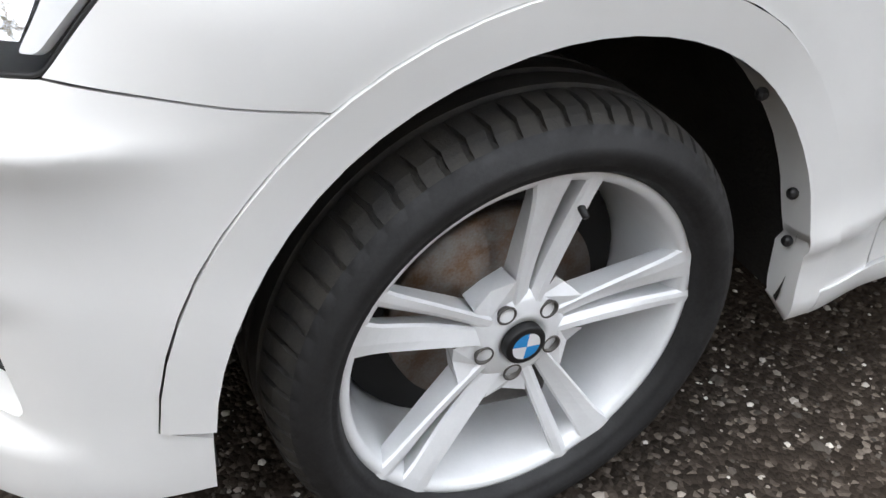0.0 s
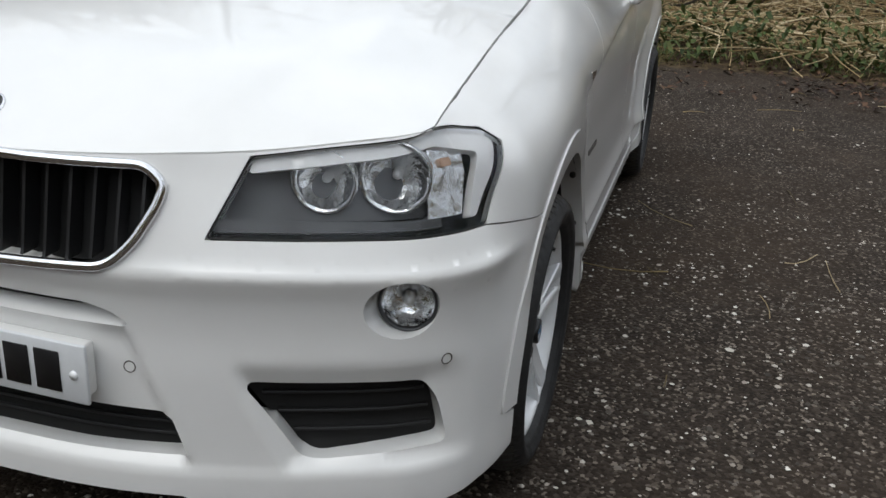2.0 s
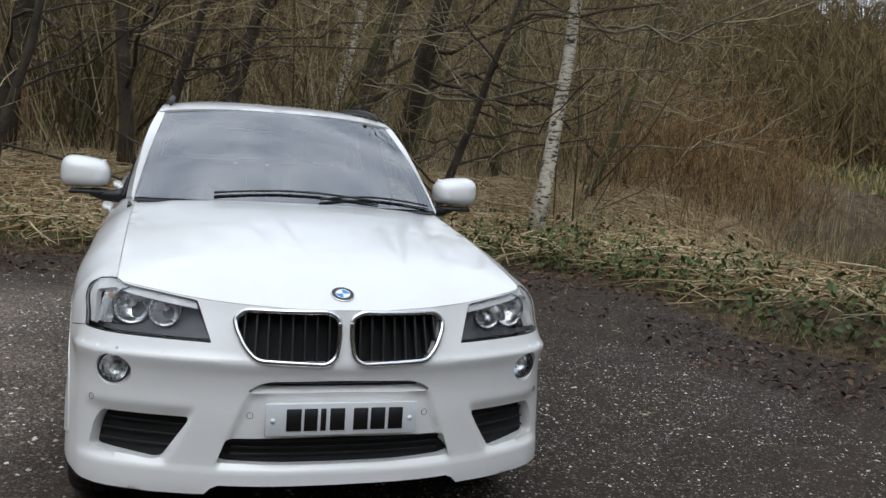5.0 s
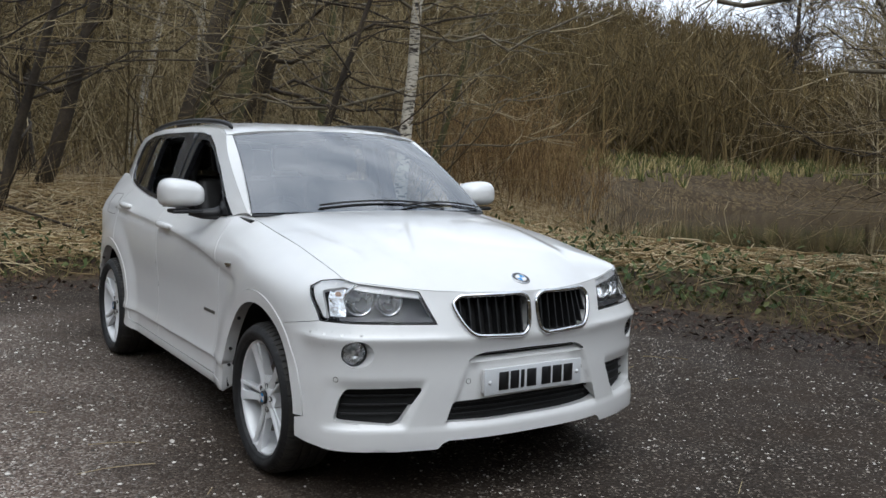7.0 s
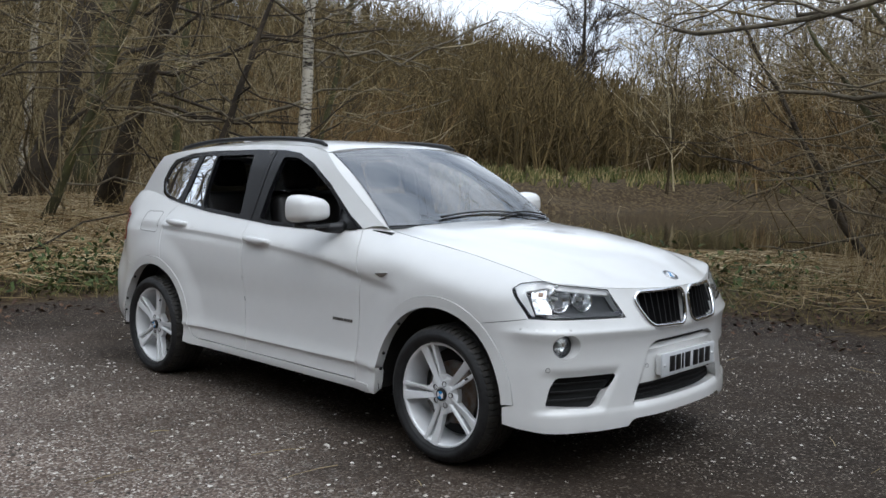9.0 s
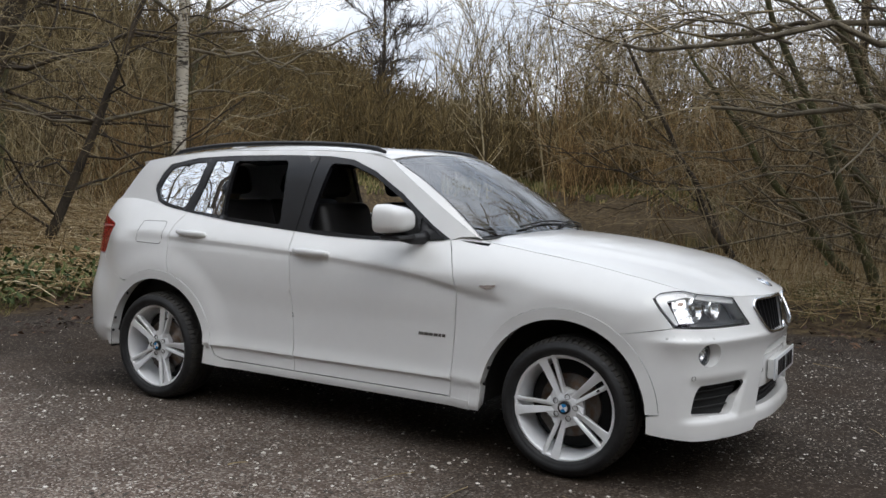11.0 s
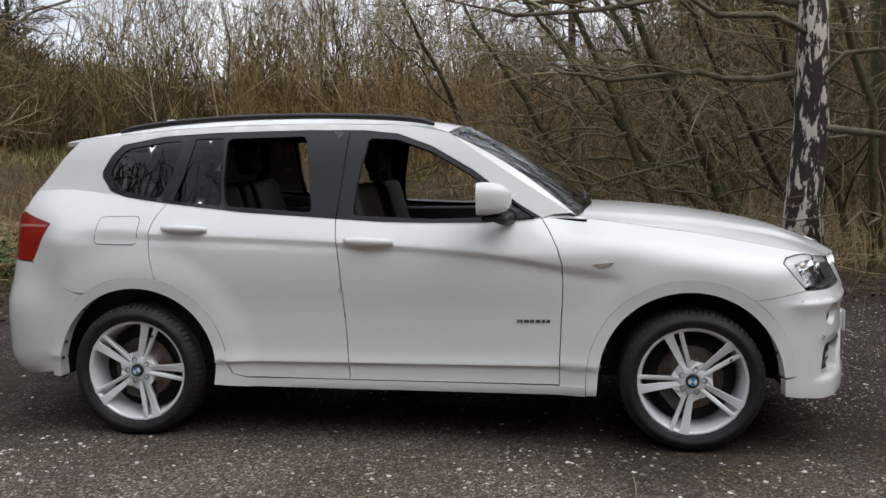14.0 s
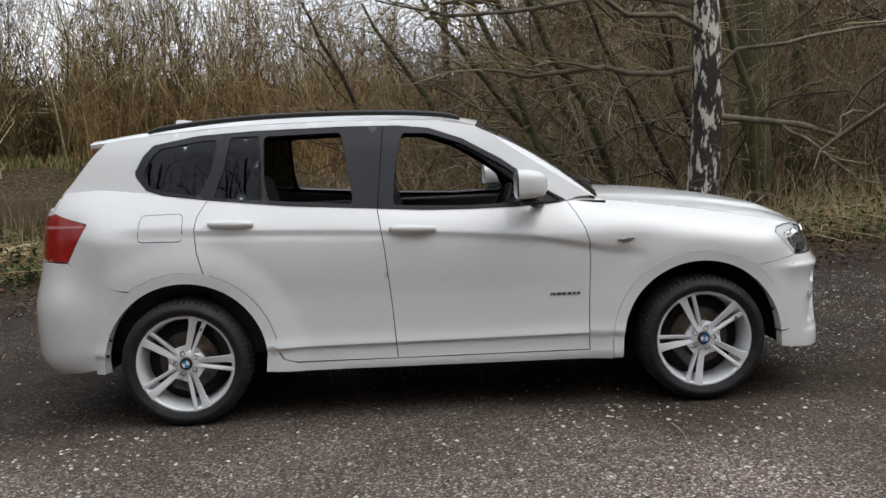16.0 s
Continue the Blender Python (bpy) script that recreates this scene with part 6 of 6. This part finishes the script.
for i, (x, y, h, r) in enumerate(((5.5, 10.5, 10, 0.18), (7.0, 9.0, 10, 0.22), (6.2, 13.5, 11, 0.2), (8.8, 12.0, 11, 0.22), (4.9, 14.5, 10, 0.16), (9.8, 8.2, 10, 0.2), (2.5, 14.0, 10, 0.14), (-0.5, 16.0, 10, 0.13), (11.5, 10.0, 10, 0.2))):
    tree("bare_tree", "bare woodland tree with a brown trunk", x, y, h, r, (0, 0.03), 70 + i, BARK if i % 2 else MOSSY, TWIG, 9, 0.2, 0.05, 0.34)
# out-of-view trees, added so the privacy glass mirrors less sky
for i, (x, y) in enumerate(((-12, -13), (-9, -15), (-6, -13.5), (-16, -13), (-3.5, -15.5), (-10.5, -19), (-1, -14.5), (-18, -17))):
    tree("bare_tree", "unseen tall bare tree added to darken the side-window reflections", x, y, 13, 0.24, (0, 0), 130 + i, BARK, TWIG, 13, 0.12, 0.03, 0.36, level=2, kids=8)
# lone round-crowned tree on the skyline
tree("bare_tree", "round-crowned bare tree on the far skyline", -50, 71, 15.5, 0.34, (0, 0), 90, BARK, BARK, 26, 0.16, 0.0, 0.44, level=2, kids=9, least=14.0)
# trees added behind the camera on the car park's open side, for reflections
for i in range(14):
    a = radians(-165 + 190 * i / 13)
    tree("bare_tree", "bare woodland tree added behind the camera for reflections", 4 + 15 * math.cos(a) + rng.normal(0, 1), -3 + 15 * math.sin(a) + rng.normal(0, 1), rng.uniform(8, 11), 0.2, (0, 0), 100 + i, BARK, TWIG, 10, 0.18, 0.05, 0.38, level=2, kids=6)


def thicket(name, count, place, high, thick, material, label, category, fan=0.45, per=9, seed=1, keep=None):
    """Clumps of stems that fan out of one foot."""
    g = np.random.default_rng(seed)
    x, y = place(g, count)
    if keep is not None:
        ok = keep(x, y)
        x, y = x[ok], y[ok]
    n = len(x)
    x, y = np.repeat(x, per), np.repeat(y, per)
    h = np.repeat(g.uniform(*high, n), per) * g.uniform(0.55, 1.1, n * per)
    x, y = x + g.normal(0, 0.12, n * per), y + g.normal(0, 0.12, n * per)
    p0 = np.stack([x, y, land(x, y) - 0.05], -1)
    p1 = p0 + np.stack([g.normal(0, fan, n * per) * h, g.normal(0, fan, n * per) * h, h], -1)
    bend = g.normal(0, 0.05, (n * per, 3)) * h[:, None]
    v, f = stems(p0, p1, bend, thick * g.uniform(0.5, 1.3, n * per), thick * 0.25, 2, 3)
    return stuff(name, v, f, material, label, category)


def polar(r0, r1, a0, a1, c=(0, 0)):
    def place(g, n):
        r, a = np.sqrt(g.uniform(r0**2, r1**2, n)), np.radians(g.uniform(a0, a1, n))
        return c[0] + r * np.cos(a), c[1] + r * np.sin(a)

    return place


dry = lambda x, y: (pond(x, y) > 1.08) & (verge(x, y) > 0.8)


def shrubs(name, count, place, high, thick, material, label, category, per=5, twigs=6, fine=2, fan=0.3, seed=1, keep=None, crook=0.09):
    """Bare bushes: stems out of one foot, each with twigs, and twigs upon those."""
    g = np.random.default_rng(seed)
    x, y = place(g, count)
    if keep is not None:
        ok = keep(x, y)
        x, y = x[ok], y[ok]
    n = len(x) * per
    h = np.repeat(g.uniform(*high, len(x)), per) * g.uniform(0.6, 1.1, n)
    x, y = np.repeat(x, per) + g.normal(0, 0.2, n), np.repeat(y, per) + g.normal(0, 0.2, n)
    p0 = np.stack([x, y, land(x, y) - 0.05], -1)
    p1 = p0 + np.stack([g.normal(0, fan, n) * h, g.normal(0, fan, n) * h, h], -1)
    bend = g.normal(0, crook, (n, 3)) * h[:, None]
    sets = [stems(p0, p1, bend, thick * g.uniform(0.6, 1.4, n), thick * 0.3, 2 if thick > 0.04 else 4, 3)]
    size = h
    for k, share, r in ((twigs, 0.42, 0.5), (fine, 0.55, 0.32)):
        if not k:
            break
        m = len(p0)
        t = g.uniform(0.2, 0.97, (m * k, 1))
        P0, P1, B, S = np.repeat(p0, k, 0), np.repeat(p1, k, 0), np.repeat(bend, k, 0), np.repeat(size, k)
        q = P0 + (P1 - P0) * t + B * 4 * t * (1 - t)
        d = (P1 - P0) / np.linalg.norm(P1 - P0, axis=1, keepdims=True) + g.normal(0, 0.55, (m * k, 3))
        d /= np.linalg.norm(d, axis=1, keepdims=True)
        size = S * share * g.uniform(0.5, 1.1, m * k) * (1.15 - 0.6 * t[:, 0])
        p0, p1, bend = q, q + d * size[:, None], g.normal(0, crook, (m * k, 3)) * size[:, None]
        sets.append(stems(p0, p1, bend, thick * r * g.uniform(0.7, 1.2, m * k), thick * r * 0.5, 1 if thick > 0.02 or r < 0.4 else 2, 3))
    off, V, F = 0, [], []
    for v, f in sets:
        V.append(v)
        F.append(f + off)
        off += len(v)
    return stuff(name, np.vstack(V), np.vstack(F), material, label, category)


open_view = lambda x, y: dry(x, y) & ~((np.degrees(np.arctan2(y + 4, x - 3)) > 111) & (np.degrees(np.arctan2(y + 4, x - 3)) < 127) & (y < 30))
shrubs("willow_scrub", 230, polar(8.5, 19, 44, 104), (2.0, 5.0), 0.011, PALE_TWIG, "tangled brown bare willow scrub behind the verge", "scrub", 5, 8, 4, 0.38, 1, lambda x, y: open_view(x, y) & (y > 7.2) & (verge(x, y) > 2.5), 0.14)
shrubs("willow_scrub", 420, polar(17, 44, 56, 116), (3.0, 6.5), 0.022, TWIG_RED, "dense brown bare willow scrub beyond the pond", "scrub", 5, 7, 2, 0.28, 2, open_view, 0.12)
shrubs("willow_scrub", 200, polar(14, 30, 124, 150), (1.6, 3.4), 0.012, TWIG_RED, "reddish willow stems beside the pond", "scrub", 7, 6, 2, 0.22, 3, open_view)
shrubs("woodland_scrub", 330, polar(11.5, 40, 146, 214), (2.5, 7.5), 0.017, TWIG, "brown bare undergrowth among the trees", "scrub", 5, 7, 3, 0.32, 4, dry, 0.13)
shrubs("far_woodland", 1800, polar(50, 125, 126, 176), (4.0, 8.0), 0.085, FAR, "brown leafless woodland on the far hillside", "woodland", 3, 11, 0, 0.24, 5, None, 0.14)
shrubs("far_woodland", 1500, polar(46, 118, 80, 130), (3.5, 7.0), 0.08, FAR, "brown leafless woodland on the low hillside", "woodland", 3, 10, 0, 0.18, 55)
shrubs("far_woodland", 620, polar(22, 60, 26, 84), (6.0, 12.0), 0.05, FAR, "brown leafless woodland behind the clearing", "woodland", 3, 9, 1, 0.2, 6)
shrubs("far_woodland", 520, polar(34, 70, 165, 235), (7.0, 12.0), 0.06, FAR, "brown leafless woodland behind the trees", "woodland", 3, 8, 1, 0.2, 7)
shrubs("woodland_scrub", 42, polar(13, 23, 183, 203), (7.0, 11.5), 0.03, TWIG, "tall brown bare scrub among the trees", "scrub", 5, 9, 4, 0.25, 57, dry)
shrubs("tall_thin_trees", 70, polar(40, 70, 92, 121), (9.0, 14.5), 0.05, TWIG, "tall thin bare trees on the skyline", "woodland", 3, 14, 5, 0.14, 56)
# out of view: made tall to block low sky from flank and glass
shrubs("unseen_hedge", 680, polar(19, 32, -152, 30, (2, -3)), (8.0, 15.5), 0.085, TWIG, "unseen bare hedge and woodland added to dim the car's right side", "hedge", 3, 8, 1, 0.18, 8)
# also unseen: covers the bright sky that the side windows mirrored
shrubs("unseen_hedge", 110, polar(24, 34, 216, 230), (8.0, 13.0), 0.07, TWIG, "unseen tall bare hedge added to darken the side-window reflection", "hedge", 3, 8, 2, 0.2, 58)
# reeds round the pond and dead stalks on the bank, with the near shore trodden open
shore = lambda x, y: (y > 19) | (np.abs(np.degrees(np.arctan2(y + 4, x - 3)) - 121) > 6)
thicket("dry_reeds", 700, polar(8.5, 34, 96, 150), (0.3, 0.85), 0.006, REED, "tall dry straw-coloured reeds by the pond", "reeds", 0.10, 9, 9, lambda x, y: (verge(x, y) > 1.5) & (pond(x, y) > 0.93) & (pond(x, y) < 1.5) & shore(x, y))
thicket("dry_reeds", 500, polar(6, 12, 40, 100), (0.3, 0.9), 0.005, REED, "dry pale stalks along the verge", "reeds", 0.25, 8, 10, lambda x, y: verge(x, y) > 0.5)
thicket("dry_reeds", 800, polar(9, 22, 128, 205), (0.3, 1.2), 0.005, REED, "dry pale stalks on the bank", "reeds", 0.3, 6, 11, lambda x, y: verge(x, y) > 1.0)


def fallen(name, count, place, length, thick, material, label, category, seed, keep, rise=0.12):
    g = np.random.default_rng(seed)
    x, y = place(g, count)
    ok = keep(x, y, g)
    x, y = x[ok], y[ok]
    n = len(x)
    a, s = g.uniform(0, 6.28, n), g.uniform(*length, n)
    x1, y1 = x + np.cos(a) * s, y + np.sin(a) * s
    p0 = np.stack([x, y, land(x, y) + g.uniform(0.0, rise, n)], -1)
    p1 = np.stack([x1, y1, land(x1, y1) + g.uniform(0.0, rise, n)], -1)
    v, f = stems(p0, p1, g.normal(0, 0.04, (n, 3)) * s[:, None], thick * g.uniform(0.5, 1.2, n), thick * 0.4, 3, 3)
    return stuff(name, v, f, material, label, category)


fallen("fallen_reeds", 11000, polar(6.5, 16, 105, 196), (0.3, 1.3), 0.012, REED, "flattened cut straw-coloured reeds on the bank", "reeds", 21, lambda x, y, g: (verge(x, y) > 0.7) & (pond(x, y) > 1.1), 0.22)
fallen("fallen_reeds", 3500, polar(4.5, 11, 35, 105), (0.2, 0.8), 0.006, REED, "dead stalks lying along the verge", "reeds", 22, lambda x, y, g: verge(x, y) > 0.5, 0.2)
fallen("fallen_twigs", 420, polar(0.5, 9, 0, 360), (0.06, 0.4), 0.004, TWIG, "small dead twigs lying on the gravel", "twigs", 23, lambda x, y, g: (verge(x, y) < 0.2) & ~((np.abs(y) < 1.0) & (x < 1) & (x > -3.9)), 0.012)


def leaves(name, count, place, size, material, label, category, seed, keep, low=0.0, high=0.3, flat=0.5):
    g = np.random.default_rng(seed)
    x, y = place(g, count)
    ok = keep(x, y, g)
    x, y = x[ok], y[ok]
    n = len(x)
    z = land(x, y) + g.uniform(low, high, n) * g.random(n) + 0.006
    s = g.uniform(*size, n)
    a = g.uniform(0, 6.28, n)
    u = np.stack([np.cos(a), np.sin(a), g.normal(0, flat, n)], -1)
    w = np.stack([-np.sin(a), np.cos(a), g.normal(0, flat, n)], -1)
    c = np.stack([x, y, z], -1)
    s = s[:, None]
    mid = np.array([0, 0, 0.18]) * s
    v = np.stack([c - u * s, c - w * s * 0.5 + mid, c + u * s, c + w * s * 0.5 + mid], 1).reshape(-1, 3)
    return stuff(name, v, np.arange(len(v)).reshape(-1, 4), material, label, category, False)


edge_band = lambda lo, hi: (lambda x, y, g: (verge(x, y) > lo) & (verge(x, y) < hi) & (wobble(x, y, 0.8) + g.normal(0, 0.7, len(x)) > -0.3))
leaves("leaf_litter", 52000, polar(3.5, 13, 30, 200), (0.014, 0.042), LITTER, "dark wet leaf litter along the gravel edge", "leaves", 31, edge_band(-1.3, 0.9), 0.0, 0.07, 0.35)
leaves("bramble_leaves", 52000, polar(4.5, 14, 35, 200), (0.022, 0.052), LEAF, "low green brambles along the verge", "bramble", 32, lambda x, y, g: (verge(x, y) > 0.3) & (verge(x, y) < 2.4) & (wobble(x, y, 0.5) + g.normal(0, 0.4, len(x)) > 0.15), 0.02, 0.55, 0.6)
for i, c in enumerate(((-7.7, 4.3), (-7.0, 2.6), (-7.4, 0.9), (-6.6, 4.9), (-5.2, 5.3))):
    leaves("bramble_leaves", 800, polar(0, 0.9, 0, 360, c), (0.025, 0.05), LEAF, "clump of dark green bramble on the verge", "bramble", 320 + i, lambda x, y, g: verge(x, y) > 0.2, 0.02, 0.6, 0.6)
thicket("verge_grass", 2600, polar(4.5, 13, 30, 200), (0.10, 0.34), 0.0035, GRASS, "rough green and straw grass on the verge", "grass", 0.55, 12, 33, lambda x, y: (verge(x, y) > 0.15) & (verge(x, y) < 2.8))
thicket("far_grass", 900, polar(34, 60, 100, 140), (0.3, 0.7), 0.05, GRASS, "pale green meadow grass beyond the pond", "grass", 0.3, 8, 34, lambda x, y: pond(x, y) > 1.2)

# bramble canes arching over the verge
shrubs("bramble_canes", 150, polar(4.8, 13, 35, 200), (0.35, 0.9), 0.005, TWIG, "arching brown bramble canes on the verge", "bramble", 6, 4, 0, 0.7, 41, lambda x, y: (verge(x, y) > 0.4) & (verge(x, y) < 3.2), 0.2)

# ---- the place: far things ----
VAN_RED = mat("van_red", (0.45, 0.03, 0.025), 0.4, 0, 0.12, 2, coat=0.5)
BRICK = mat("house_brick", (0.30, 0.12, 0.075), 0.9, 0, 0, 3, 0.5, 30, second=(0.20, 0.085, 0.06))
SLATE = mat("roof_slate", (0.16, 0.155, 0.165), 0.6, 0, 0.25, 2, 0.4, 12)
FRAME = mat("white_frame", (0.7, 0.7, 0.68), 0.5, 0, 0.08, 6)
vz = float(land(-24, -11.5)) - 0.35
VAN_Y = -1.0
van = tagged(new("van"), "red delivery van parked behind the trees", "van")
part("body", box(-24.0, VAN_Y - 11.85, vz + 1.35, 1.9, 4.2, 1.9, 0.12, 3), VAN_RED, van)
part("cab", box(-24.0, VAN_Y - 9.05, vz + 1.0, 1.85, 1.5, 1.2, 0.25, 3), VAN_RED, van)
part("windscreen", box(-24.0, VAN_Y - 8.8, vz + 1.62, 1.6, 1.0, 0.55, 0.15, 3), GLOSS, van)
part("lettering_bar", box(-23.04, VAN_Y - 11.65, vz + 1.75, 0.02, 0.5, 0.42, 0.01), FRAME, van, "pale emblem shape")
part("lettering_bar", box(-23.04, VAN_Y - 11.65, vz + 1.35, 0.02, 1.1, 0.10, 0.01), FRAME, van, "pale bar of writing")
for y in (VAN_Y - 13.25, VAN_Y - 9.15):
    for x in (-23.15, -24.85):
        v, f = lathe([(0.33, -0.1), (0.34, 0.0), (0.33, 0.1), (0.2, 0.11), (0.01, 0.11)], 24)
        part("wheel", mesh_of("wheel", [(x + (b if x > -24 else -b), y + a, vz + 0.33 + c) for a, b, c in v], f), RUBBER, van)

hx, hy = -44.0, -8.0
hz = float(land(hx, hy)) - 0.1
house = tagged(new("house"), "red-brick house with a grey slate roof", "house")
part("wall", box(hx, hy, hz + 2.3, 6.0, 8.5, 4.6, 0.03), BRICK, house)
rv = [(hx + sx, hy + sy, hz + zz) for sy in (-4.6, 4.6) for sx, zz in ((-3.4, 4.4), (0, 7.2), (3.4, 4.4), (3.2, 4.25), (0, 6.95), (-3.2, 4.25))]
part("roof", mesh_of("roof", rv, [(0, 1, 7, 6)[::-1], (1, 2, 8, 7)[::-1], (2, 3, 9, 8), (3, 4, 10, 9), (4, 5, 11, 10), (5, 0, 6, 11), (0, 1, 2, 3, 4, 5), (6, 7, 8, 9, 10, 11)], smooth=False), SLATE, house)
part("gable", mesh_of("gable", [(hx - 3, hy + 4.25, hz + 4.6), (hx + 3, hy + 4.25, hz + 4.6), (hx, hy + 4.25, hz + 6.9), (hx - 3, hy - 4.25, hz + 4.6), (hx + 3, hy - 4.25, hz + 4.6), (hx, hy - 4.25, hz + 6.9)], [(0, 1, 2), (3, 5, 4)], smooth=False), BRICK, house)
part("porch", box(hx + 3.6, hy + 2.6, hz + 1.4, 1.6, 2.6, 2.8, 0.03), BRICK, house)
for y, z in ((-2.6, 3.4), (0.0, 3.4), (2.6, 3.6), (-2.6, 1.4), (0.0, 1.4)):
    wdw = part("window", box(hx + 3.02, hy + y, hz + z, 0.10, 1.3, 1.2, 0.02), FRAME, house, "white-framed window")
    part("pane", box(hx + 3.08, hy + y - 0.31, hz + z, 0.02, 0.5, 1.0, 0.004), GLOSS, wdw)
    part("pane", box(hx + 3.08, hy + y + 0.31, hz + z, 0.02, 0.5, 1.0, 0.004), GLOSS, wdw)
part("chimney", box(hx, hy - 3, hz + 7.4, 0.7, 0.9, 1.6, 0.03), BRICK, house)

lz = float(land(-13.2, -4.6))
v, f = lathe([(0.01, 0.0), (0.30, 0.0), (0.34, -0.02), (0.35, -0.5), (0.33, -1.9), (0.01, -1.92)], 26)
m = Matrix.Translation((-12.6, -4.9, lz + 0.33)) @ Matrix.Rotation(radians(-60), 4, "Z")
log = part("cut_log", mesh_of("cut_log", [m @ Vector(q) for q in v], f), BARK, None)
tagged(log, "thick dark cut log lying under the trees", "log")
